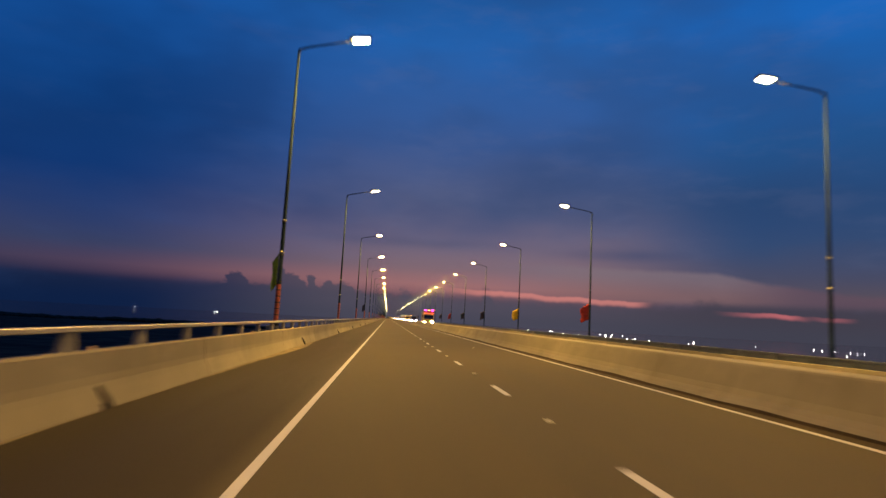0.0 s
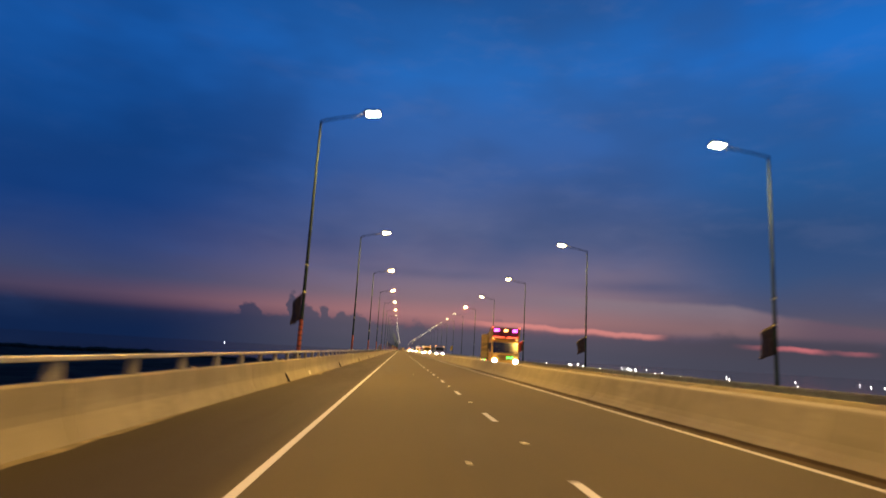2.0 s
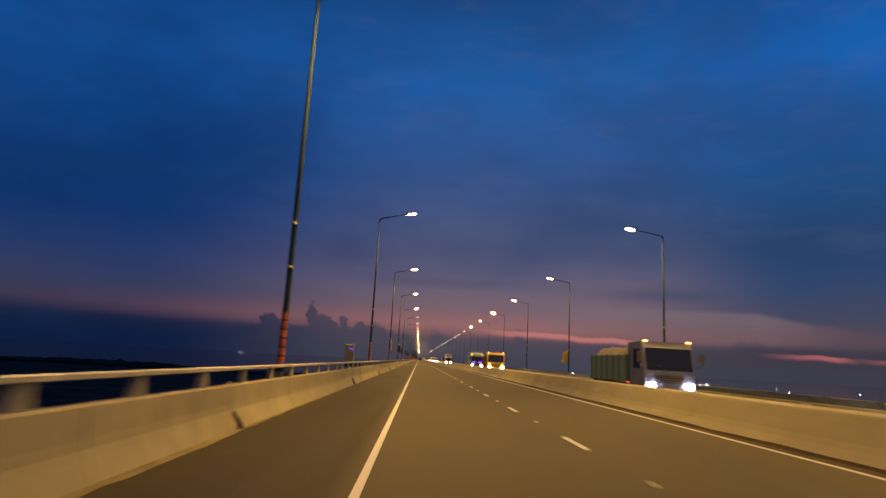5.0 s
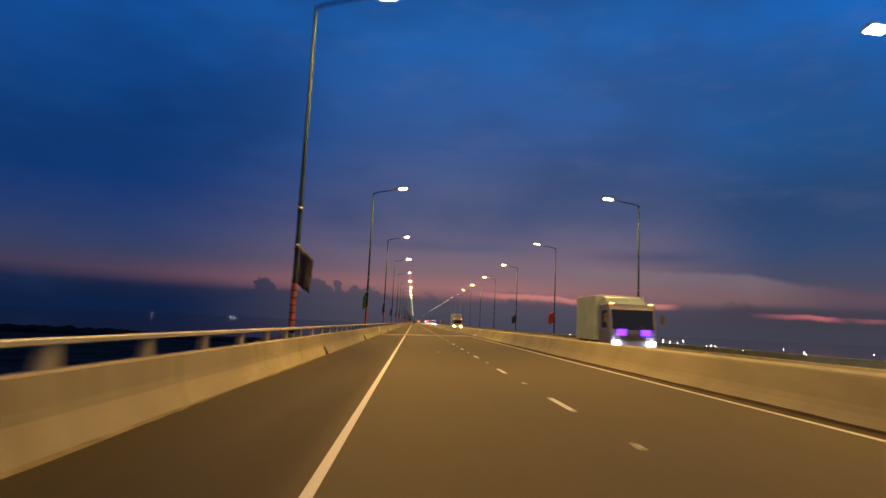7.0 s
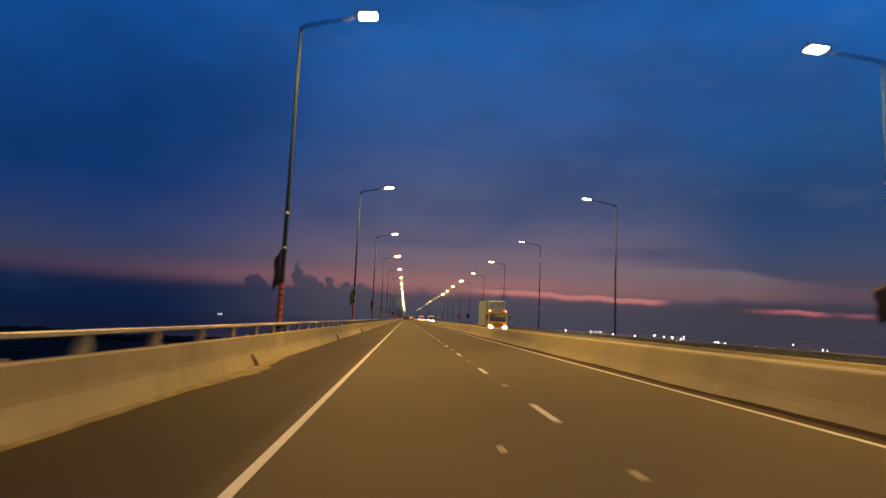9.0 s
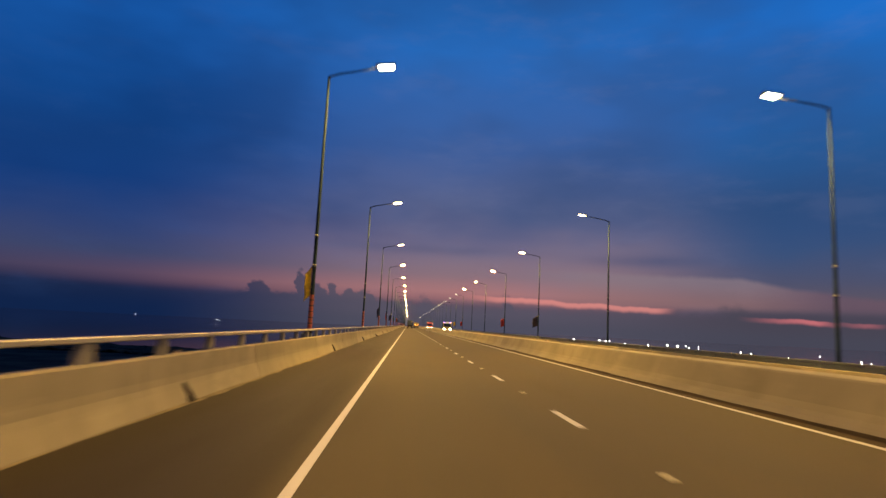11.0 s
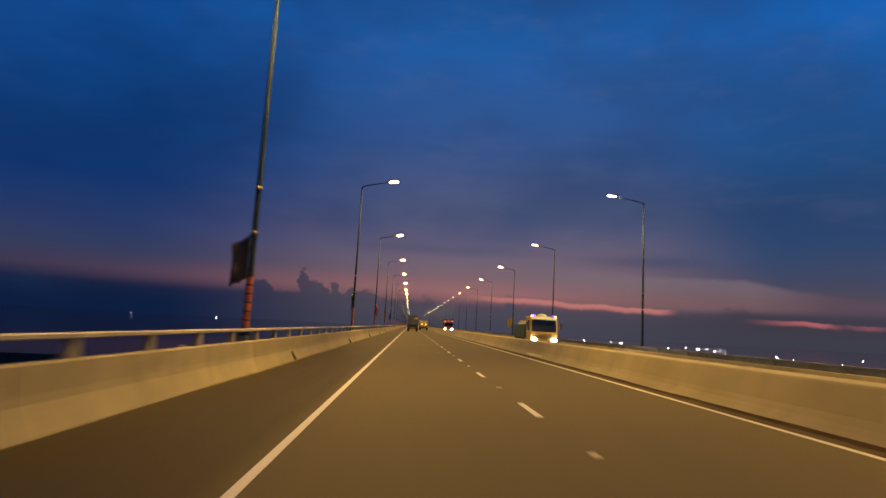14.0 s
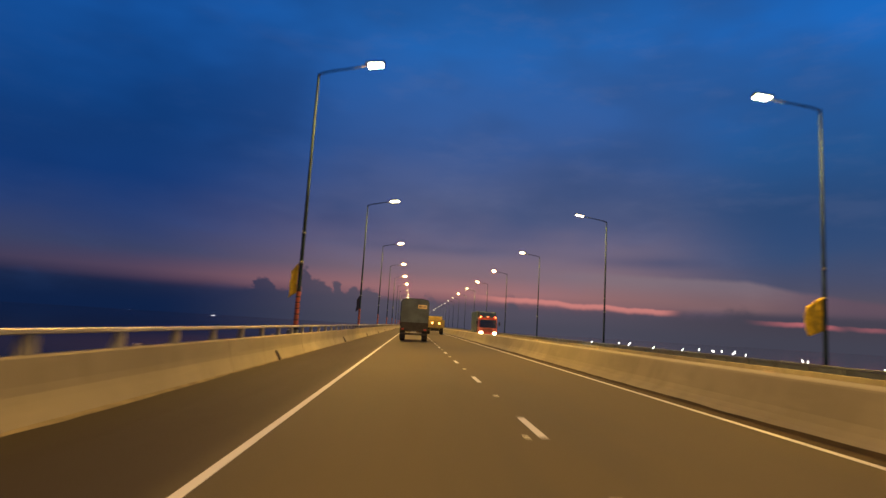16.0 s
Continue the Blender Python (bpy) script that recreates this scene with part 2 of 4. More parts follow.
def paint_nodes(s, bsdf, pos):
    wear = s.noise(pos, 9.0, 5.0, 0.7)
    fine = s.noise(pos, 60.0, 2.0, 0.6)
    c = s.mix(s.smooth(wear, 0.55, 0.8), (0.36, 0.37, 0.47), (0.24, 0.24, 0.28))
    c = s.mix(s.m("MULTIPLY", s.smooth(fine, 0.55, 0.8), 0.3), c, (0.3, 0.28, 0.25))
    s.put(bsdf.inputs["Base Color"], c)
    bump(s, bsdf, fine, 0.3, 0.003)


def water_nodes(s, bsdf, pos):
    n1 = s.noise(pos, 0.05, 4.0, 0.6)
    n2 = s.noise(pos, 0.6, 3.0, 0.6)
    sp = s.n("ShaderNodeSeparateXYZ")
    s.put(sp.inputs[0], pos)
    east_haze = s.smooth(sp.outputs[0], -60.0, 120.0)      # east of the bridge a pale warm base stands in for bright haze
    s.put(bsdf.inputs["IOR"], s.m("MULTIPLY_ADD", east_haze, 0.20, 1.03))
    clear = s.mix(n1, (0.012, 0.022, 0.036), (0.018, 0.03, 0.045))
    s.put(bsdf.inputs["Base Color"], s.mix(east_haze, clear, s.mix(n1, (0.55, 0.39, 0.18), (0.60, 0.43, 0.20))))
    bump(s, bsdf, s.m("ADD", n1, s.m("MULTIPLY", n2, 0.4)), 0.02, 0.3)


def glowing(name, col, strength, base=(0.8, 0.8, 0.8)):
    def build(s, bsdf, pos):
        bsdf.inputs["Base Color"].default_value = (*base, 1)
        bsdf.inputs["Emission Color"].default_value = (*col, 1)
        bsdf.inputs["Emission Strength"].default_value = strength
    return material(name, build, 0.4)


def small_glow(mat):
    mat.cycles.emission_sampling = "NONE"
    return mat


def glass_dark(name):
    def build(s, bsdf, pos):
        bsdf.inputs["Base Color"].default_value = (0.01, 0.012, 0.015, 1)
        n = s.noise(pos, 1.5, 2.0)
        s.put(bsdf.inputs["Roughness"], s.m("MULTIPLY_ADD", n, 0.08, 0.04))
    return material(name, build, 0.06)


ASPHALT = material("asphalt", asphalt_nodes, 0.8, 0, 0.25)
GUTTER = speckled("gutter_tar", (0.044, 0.030, 0.015), 0.4, 2.0, 0.9, spec=0.2)
CONCRETE = material("cast_concrete", concrete_nodes, 0.8, 0, 0.3)
PAINT = material("road_paint", paint_nodes, 0.55)
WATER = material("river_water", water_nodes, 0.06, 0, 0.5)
LAND = speckled("dark_scrub", (0.050, 0.044, 0.034), 0.6, 0.06, 0.95, relief=0.2, spec=0.05)
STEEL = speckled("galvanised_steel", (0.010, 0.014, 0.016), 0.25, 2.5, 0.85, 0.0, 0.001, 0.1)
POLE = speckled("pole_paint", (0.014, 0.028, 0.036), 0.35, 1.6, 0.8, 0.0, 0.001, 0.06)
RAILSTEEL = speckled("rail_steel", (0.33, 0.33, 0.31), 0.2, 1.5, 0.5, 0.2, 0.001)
# posts, about half as bright as the beam
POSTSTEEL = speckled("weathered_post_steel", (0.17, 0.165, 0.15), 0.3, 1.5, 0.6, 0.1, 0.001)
# outer rail and pedestals: darker steel, the shade is put into the colour
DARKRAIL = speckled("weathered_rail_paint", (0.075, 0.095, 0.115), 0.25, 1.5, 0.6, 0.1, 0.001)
HOUSING = speckled("lamp_housing", (0.30, 0.31, 0.32), 0.2, 6.0, 0.5, 0.3, 0.001)
LENS = glowing("lamp_lens", (1.0, 0.555, 0.10), 5300.0)
LENSRIM = small_glow(glowing("lamp_bowl_rim", (1.0, 0.80, 0.48), 3.0))
REDWRAP = speckled("red_sheeting", (0.25, 0.05, 0.021), 0.45, 5.0, 0.5)
DARKWRAP = speckled("dark_sheeting", (0.02, 0.012, 0.01), 0.3, 7.0, 0.8)
REFLECT = speckled("pale_reflector", (0.46, 0.45, 0.38), 0.15, 8.0, 0.3)
COLLAR = speckled("collar_metal", (0.15, 0.16, 0.12), 0.25, 6.0, 0.5, 0.2)
JOINT = speckled("joint_mortar", (0.17, 0.155, 0.115), 0.3, 1.2, 0.8)
COVER = speckled("cover_plate_steel", (0.42, 0.40, 0.34), 0.2, 3.0, 0.6)
RUBBER = speckled("rubber", (0.018, 0.018, 0.018), 0.3, 8.0, 0.85)
CHASSIS = speckled("chassis_black", (0.03, 0.028, 0.026), 0.4, 3.0, 0.7)
GLASS = glass_dark("window_glass")
HEADLIGHT = glowing("headlight_glow", (1.0, 0.82, 0.58), 500.0)
REDLIGHT = small_glow(glowing("red_light", (1.0, 0.05, 0.02), 4.5))
AMBERLIGHT = small_glow(glowing("amber_light", (1.0, 0.42, 0.08), 8.0))
BLUELIGHT = small_glow(glowing("blue_light", (0.12, 0.02, 1.0), 4.0, (0.03, 0.02, 0.15)))
PINKLIGHT = small_glow(glowing("pink_light", (1.0, 0.06, 0.75), 9.0, (0.2, 0.03, 0.15)))
GREENLIGHT = small_glow(glowing("green_light", (0.06, 1.0, 0.08), 9.0, (0.03, 0.2, 0.03)))
SHORE = small_glow(glowing("shore_bulb", (1.0, 0.93, 0.82), 40.0))


# ------------------------------------------------------------------ mesh helpers
def mesh_of(name, bm, mat, smooth=False):
    bmesh.ops.recalc_face_normals(bm, faces=bm.faces)
    me = bpy.data.meshes.new(name)
    bm.to_mesh(me)
    bm.free()
    me.materials.append(mat)
    if smooth:
        for p in me.polygons:
            p.use_smooth = len(p.vertices) < 5
    return me


def part(name, bm, mat, parent=None, label="", smooth=False):
    ob = new(name, mesh_of(name, bm, mat, smooth))
    if parent:
        ob.parent = parent
    if label:
        tagged(ob, label)
    return ob


def empty(name, m=None):
    ob = new(name)
    if m is not None:
        ob.matrix_world = m
    return ob


def box(bm, x0, x1, y0, y1, z0, z1, bev=0.0):
    b2 = bmesh.new()
    vs = [b2.verts.new((x, y, z)) for x in (x0, x1) for y in (y0, y1) for z in (z0, z1)]
    for q in ((0, 1, 3, 2), (4, 6, 7, 5), (0, 4, 5, 1), (2, 3, 7, 6), (0, 2, 6, 4), (1, 5, 7, 3)):
        b2.faces.new([vs[i] for i in q])
    if bev:
        bmesh.ops.bevel(b2, geom=b2.edges[:], offset=bev, segments=2, affect="EDGES", profile=0.6)
    join(bm, b2)
    return bm


def join(bm, other):
    me = bpy.data.meshes.new("tmp")
    other.to_mesh(me)
    other.free()
    bm.from_mesh(me)
    bpy.data.meshes.remove(me)


def tube(bm, pts, radii, seg=10, cap=True):
    """A round bar through the points, with a radius at each."""
    rings = []
    for i, p in enumerate(pts):
        p = Vector(p)
        a = Vector(pts[max(i - 1, 0)])
        b = Vector(pts[min(i + 1, len(pts) - 1)])
        d = (b - a).normalized()
        u = d.cross(Vector((0, 1, 0)) if abs(d.y) < 0.9 else Vector((1, 0, 0))).normalized()
        v = d.cross(u)
        rings.append([bm.verts.new(p + radii[i] * (cos(2 * pi * k / seg) * u + sin(2 * pi * k / seg) * v)) for k in range(seg)])
    for r0, r1 in zip(rings, rings[1:]):
        for k in range(seg):
            bm.faces.new((r0[k], r0[(k + 1) % seg], r1[(k + 1) % seg], r1[k]))
    if cap:
        bm.faces.new(rings[0])
        bm.faces.new(rings[-1])
    return bm


def prism(bm, outline, y0, y1, steps=1):
    """An outline of (x, z) drawn out along y."""
    rings = [[bm.verts.new((x, y0 + (y1 - y0) * i / steps, z)) for x, z in outline] for i in range(steps + 1)]
    k = len(outline)
    for r0, r1 in zip(rings, rings[1:]):
        for j in range(k):
            bm.faces.new((r0[j], r0[(j + 1) % k], r1[(j + 1) % k], r1[j]))
    bm.faces.new(rings[0])
    bm.faces.new(rings[-1])
    return bm


def ground_z(x):
    """Height of the carriageways at x."""
    return FALL * x if x < MID else FALL * MID - FAR_FALL * (x - MID)


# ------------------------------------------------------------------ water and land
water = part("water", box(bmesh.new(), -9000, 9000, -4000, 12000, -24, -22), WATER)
tagged(water, "dark calm river water under the dusk sky", "water", kind="structure")
bm = bmesh.new()
N = 48
rim = []
for i in range(N):
    y = -900 + 1690.0 * i / (N - 1)
    rim.append((y, -14 - 10 * noise.noise((y * 0.01, 0, 0))))
vs_in = [bm.verts.new((x, y, -20.6)) for y, x in rim]
vs_out = [bm.verts.new((-2600, y, -20.2)) for y, x in rim]
mids = [bm.verts.new((-160 - 60 * noise.noise((y * 0.02, 3, 0)), y + 30 * noise.noise((y * 0.013, 7, 1)), -20.0 + noise.noise((y * 0.05, 1, 0)))) for y, x in rim]
for i in range(N - 1):
    bm.faces.new((vs_in[i], mids[i], mids[i + 1], vs_in[i + 1]))
    bm.faces.new((mids[i], vs_out[i], vs_out[i + 1], mids[i + 1]))
land = part("ground", bm, LAND)
tagged(land, "low dark scrub land beside the river", "ground", kind="structure")

# scrub and low trees along the land's far edge
SCRUB = speckled("dark_leaves", (0.040, 0.042, 0.030), 0.6, 0.5, 0.95, relief=0.1, spec=0.05)
woods = bmesh.new()
rng = random.Random(11)
for i in range(900):
    x = -30 - 2300 * rng.random() ** 1.5
    tall = (4.2 + 2.6 * noise.noise((x * 0.006, 2.0, 0)) + rng.uniform(-0.7, 0.9)) * min(1.0, 0.3 - x / 420)
    wide = rng.uniform(7, 15)
    foot = Vector((x, 772 + rng.uniform(-30, 16), -20.7))
    ball = bmesh.ops.create_icosphere(woods, subdivisions=1, radius=1.0)
    for v in ball["verts"]:
        d = 1 + 0.3 * noise.noise(v.co * 1.7 + foot)
        v.co = foot + Vector((v.co.x * wide * d, v.co.y * wide * 0.6 * d, (v.co.z + 0.75) * tall * 0.57 * d))
tagged(part("scrub", woods, SCRUB), "dark scrub and low trees at the edge of the land", "scrub", kind="stuff")

# ------------------------------------------------------------------ deck
bm = bmesh.new()
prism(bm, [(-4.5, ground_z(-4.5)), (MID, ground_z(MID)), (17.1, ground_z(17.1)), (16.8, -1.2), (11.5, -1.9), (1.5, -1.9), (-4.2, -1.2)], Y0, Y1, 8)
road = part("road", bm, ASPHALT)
tagged(road, "worn dark asphalt bridge carriageway lit by street lamps", "road", kind="structure")


# piers that carry the deck
for i in range(21):
    pier = bmesh.new()
    box(pier, -2.0, 15.0, -1.1, 1.1, -3.6, -1.85, 0.15)
    for x in (1.5, 11.5):
        tube(pier, [(x, 0, -26.0), (x, 0, -3.5)], [1.1, 1.1], 16)
    ob = part("pier", pier, CONCRETE, road)
    ob.location.y = i * 2 * SPAN + 6.0


def strip_mesh(x0, x1, y0, y1, lift=0.004):
    """A thin flat strip that lies on the carriageway."""
    bm = bmesh.new()
    z0, z1 = ground_z(x0), ground_z(x1)
    prism(bm, [(x0, z0 - 0.008), (x1, z1 - 0.008), (x1, z1 + lift), (x0, z0 + lift)], y0, y1)
    return bm


LINE_L, LINE_R, LANE = -1.0, 5.185, 2.1
for x in (LINE_L, LINE_R, 2 * MID - LINE_R, 2 * MID - LINE_L):
    part("edge_line", strip_mesh(x - 0.048, x + 0.048, Y0, Y1), PAINT, road, "white edge line")
gutter = bmesh.new()
last = None
for i in range(1700):
    y = -20 + i * 0.45
    edge = 5.515 + 0.035 * noise.noise((y * 0.23, 5.0, 0)) + 0.018 * noise.noise((y * 0.9, 2.0, 0))
    up = 0.168 + max(0.0, edge - 5.49) * 0.6
    pair = (gutter.verts.new((LINE_R + 0.05, y, ground_z(LINE_R) + 0.006)), gutter.verts.new((5.468, y, ground_z(5.468) + 0.008)), gutter.verts.new((edge, y, up)))
    if last:
        gutter.faces.new((last[0], last[1], pair[1], pair[0]))
        gutter.faces.new((last[1], last[2], pair[2], pair[1]))
    last = pair
tagged(part("gutter", gutter, GUTTER, road, "dark dirt and tar along the foot of the median"), kind="stuff")
part("gutter", strip_mesh(2 * MID - 5.52, 2 * MID - LINE_R - 0.05, Y0, Y1, 0.005), GUTTER, road, "dark tarred gutter")

# ------------------------------------------------------------------ parapets and median, cast in panels
LEFT = [(-3.41, -0.12), (-3.42, -0.06), (-3.515, 0.155), (-3.545, 0.235), (-3.562, 0.33), (-3.59, 0.62), (-3.61, 0.645), (-3.74, 0.645), (-3.76, 0.62), (-3.76, -0.12)]
RIGHT_DZ = ground_z(FOOT_R) - ground_z(FOOT_L)
RIGHT = [(2 * MID - x, z + RIGHT_DZ) for x, z in LEFT][::-1]
CENTRE = [(5.48, 0.10), (5.49, 0.16), (5.61, 0.232), (5.70, 0.305), (5.765, 0.40), (5.91, 0.77), (5.93, 0.80), (5.97, 0.812),
          (6.61, 0.812), (6.65, 0.80), (6.67, 0.77), (6.815, 0.40), (6.88, 0.305), (6.97, 0.22), (7.09, 0.14), (7.10, 0.06)]
PANEL = SPAN / 3


def panels(name, outline, label):
    top = empty(name)
    tagged(top, label, "barrier", kind="structure")
    me = mesh_of("panel", prism(bmesh.new(), outline, 0.012, PANEL - 0.012, 1), CONCRETE)
    for i in range(int((Y1 - Y0) / PANEL)):
        ob = new("panel", me)
        ob.parent = top
        ob.location.y = Y0 + i * PANEL
    return top


DELINEATOR = speckled("delineator_reflector", (0.5, 0.4, 0.27), 0.1, 8.0, 0.25)


def delineators(parent, x, z):
    """Small amber reflectors, one for each panel of a barrier."""
    bm = bmesh.new()
    box(bm, -0.03, 0.03, -0.015, 0.015, -0.01, 0.045, 0.005)
    me = mesh_of("delineator", bm, DELINEATOR)
    for i in range(9, int((Y1 - Y0) / PANEL)):
        ob = new("delineator", me)
        ob.parent = parent
        ob.location = (x, Y0 + (i + 0.5) * PANEL, z)


WALL_L = panels("wall_left", LEFT, "pale cast concrete bridge parapet with sloping foot")
panels("wall_right", RIGHT, "pale cast concrete bridge parapet beyond the other carriageway")
WALL_M = panels("wall_median", CENTRE, "pale cast concrete median barrier with sloping foot")
delineators(WALL_M, MID, 0.815)
delineators(WALL_L, -3.66, 0.645)


# ------------------------------------------------------------------ steel rails on the parapets
POST = SPAN / 13


def rail(name, flip, label):
    top = empty(name)
    tagged(top, label, "railing", kind="structure")
    # the outer rail takes the shade-darkened colour
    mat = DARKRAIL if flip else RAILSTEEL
    f = (lambda x: 2 * MID - x) if flip else (lambda x: x)
    dz = RIGHT_DZ if flip else 0.0
    out = [(f(x), z + dz) for x, z in ((-3.63, 0.872), (-3.618, 0.885), (-3.618, 0.925), (-3.63, 0.938), (-3.73, 0.938), (-3.742, 0.925), (-3.742, 0.885), (-3.73, 0.872))]
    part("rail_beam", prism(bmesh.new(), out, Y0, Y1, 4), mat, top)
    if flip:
        # strip added behind the posts, closes the gap into one dark band
        infill = [(f(x), z + dz) for x, z in ((-3.69, 0.66), (-3.69, 0.85), (-3.72, 0.86), (-3.72, 0.65))]
        part("cable_duct", prism(bmesh.new(), infill, Y0, Y1, 4), mat, top, "dark strip added behind the posts")

    def post_mesh(bm, y):
        a = [(f(-3.68) - 0.05, 0.64), (f(-3.68) + 0.05, 0.64), (f(-3.68) + 0.045, 0.876), (f(-3.68) - 0.045, 0.876)]
        lo = [bm.verts.new((x, y + s * 0.14, z + dz)) for s in (-1, 1) for x, z in a[:2]]
        hi = [bm.verts.new((x, y + s * 0.075 + 0.03, z + dz)) for s in (-1, 1) for x, z in ((a[3]), (a[2]))]
        for q in ((0, 1, 3, 2),):
            bm.faces.new([lo[i] for i in q])
            bm.faces.new([hi[i] for i in q])
        for i, j in ((0, 1), (1, 3), (3, 2), (2, 0)):
            bm.faces.new((lo[i], lo[j], hi[j], hi[i]))
        return bm
    count = int((Y1 - Y0) / POST)
    rest = bmesh.new()
    one = mesh_of("post", post_mesh(bmesh.new(), 0.0), POSTSTEEL)
    made = 0
    for i in range(count):
        y = Y0 + 0.45 + i * POST
        if not flip and -5 < y < 606 and made < 300:
            ob = new("post", one)
            ob.parent = top
            ob.location.y = y
            made += 1
        else:
            post_mesh(rest, y)
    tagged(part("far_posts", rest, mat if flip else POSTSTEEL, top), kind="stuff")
    return top


rail("railing_left", False, "pale steel handrail on short grey posts along the parapet")
rail("railing_right", True, "steel handrail along the outer parapet, coloured dark for shade")

# ------------------------------------------------------------------ dusty drift along the foot of the parapet
SAND = speckled("road_dust", (0.15, 0.125, 0.08), 0.4, 3.0, 0.95, relief=0.004)
PATCHES = ((365.5, 3.0, 0.5), (108.6, 1.2, 0.22))      # places where more dust lies: middle, reach, width
drift = bmesh.new()
last = None
for i in range(2200):
    y = -40 + i * 0.4
    wide = 0.015 + max(0.0, 0.15 * (noise.noise((y * 0.11, 3.0, 0)) + 0.25) + 0.06 * noise.noise((y * 1.1, 9.0, 0)) + 0.05 * noise.noise((y * 2.3, 4.0, 0))) + max(0.0, 0.6 * (noise.noise((y * 0.055, 17.0, 0)) - 0.33)) + sum(w * math.exp(-((y - m) / r) ** 2) for m, r, w in PATCHES) * (0.8 + 0.5 * noise.noise((y * 0.9, 21.0, 0)))
    edge = FOOT_L - 0.02 + wide + 0.02
    pair = (drift.verts.new((FOOT_L - 0.03, y, ground_z(FOOT_L) + 0.03)), drift.verts.new((edge, y, ground_z(edge) + 0.002)))
    if last:
        drift.faces.new((last[0], last[1], pair[1], pair[0]))
    last = pair
tagged(part("dust_drift", drift, SAND, road, "pale dust gathered along the wall"), kind="stuff")

# ------------------------------------------------------------------ street lamps
COLLARS = (2.6, 3.75)
MOVED = {2: (2.1, 3.3), 5: (3.0, 4.4), 13: (2.8, 3.9), 15: (1.9, 2.65), 19: (5.2, 7.0), 20: (2.05, 2.9)}      # collars strapped at other heights


def make_lamp(banded):
    """A lamp whose arm reaches towards +x from the pole's foot."""
    top = empty("street_lamp")
    look_words = "tall grey steel street lamp, lit, with red banded foot" if banded else "tall grey steel street lamp, lit, on the outer parapet"
    tagged(top, look_words, "street lamp", "lamps along the bridge")
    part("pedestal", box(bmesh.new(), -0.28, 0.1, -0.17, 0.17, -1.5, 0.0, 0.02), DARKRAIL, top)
    base = bmesh.new()
    box(base, -0.17, 0.11, -0.17, 0.17, 0.0, 0.025, 0.004)
    for a in (-1, 1):
        for b in (-1, 1):
            tube(base, [(-0.025 + a * 0.11, b * 0.13, 0.02), (-0.025 + a * 0.11, b * 0.13, 0.07)], [0.018, 0.018], 6)
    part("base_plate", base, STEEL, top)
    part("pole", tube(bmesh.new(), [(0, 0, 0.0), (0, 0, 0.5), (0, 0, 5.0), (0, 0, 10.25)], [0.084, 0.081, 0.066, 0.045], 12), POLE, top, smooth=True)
    for i in range(6 if banded else 0):
        z = 0.18 + i * 0.22
        part("band", tube(bmesh.new(), [(0, 0, z), (0, 0, z + 0.18)], [0.090 - i * 0.0008] * 2, 16, False), REDWRAP, top, "red reflective band", True)
        part("gap_band", tube(bmesh.new(), [(0, 0, z + 0.18), (0, 0, z + 0.22)], [0.0905 - i * 0.0008] * 2, 16, False), DARKWRAP, top, "dark band", True)
    for z in COLLARS:
        ring = part("collar", tube(bmesh.new(), [(0, 0, -0.045), (0, 0, 0.045)], [0.081, 0.081], 12), COLLAR, top, "pale metal collar", True)
        ring.location.z = z
    arm = tube(bmesh.new(), [(0, 0, 10.1), (0.05, -0.01, 10.26), (0.35, -0.05, 10.36), (1.2, -0.15, 10.52), (1.95, -0.25, 10.66)], [0.045, 0.045, 0.04, 0.034, 0.03], 8)
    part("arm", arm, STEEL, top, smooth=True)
    head = bmesh.new()
    b = bmesh.new()
    box(b, 1.85, 2.65, -0.17, 0.17, 10.68, 10.78, 0.03)
    for v in b.verts:
        v.co.z += 0.12 * (v.co.x - 1.85)
        if v.co.z > 10.74 + 0.12 * (v.co.x - 1.85):
            v.co.y *= 0.75
    join(head, b)
    swing = 0.25
    for i in range(5):
        box(head, 1.95 + i * 0.06, 1.97 + i * 0.06, -0.1, 0.1, 10.77, 10.83)
    for v in head.verts:
        v.co.y -= swing
    part("head", head, HOUSING, top)
    b = bmesh.new()
    b.faces.new([b.verts.new(p) for p in ((2.0, -0.14, 10.657), (2.0, 0.14, 10.657), (2.58, 0.14, 10.657), (2.58, -0.14, 10.657))])
    for v in b.verts:
        v.co.z += 0.12 * (v.co.x - 1.85)
        v.co.y -= swing
    part("lens", b, LENS, top, "glowing warm white lens")
    b = bmesh.new()
    for x0, x1, y0, y1 in ((1.985, 1.998, -0.155, 0.155), (2.582, 2.595, -0.155, 0.155), (1.998, 2.582, -0.155, -0.142), (1.998, 2.582, 0.142, 0.155)):
        box(b, x0, x1, y0, y1, 10.639, 10.69)
    for v in b.verts:
        v.co.z += 0.12 * (v.co.x - 1.85)
        v.co.y -= swing
    part("bowl_rim", b, LENSRIM, top, "softly glowing rim of the lens bowl")
    return top


LX, RX = -3.915, 16.47
POLE_Y = 0.3         # poles stand a little beyond the lamp heads
first = make_lamp(True)
opposite = make_lamp(False)
LAMP_FROM, LAMP_TO = -1, 45
first.matrix_world = pose(LX, LAMP_FROM * SPAN + POLE_Y, 0.75)
opposite.matrix_world = pose(RX, LAMP_FROM * SPAN - 0.45, 0.6, 0, 0, 180)
ASIDE = {4: -0.25, 5: 0.5, 10: 0.4, 12: 0.85, 13: 0.6, 15: 0.3, 22: 0.6}      # poles set a little off the even spacing
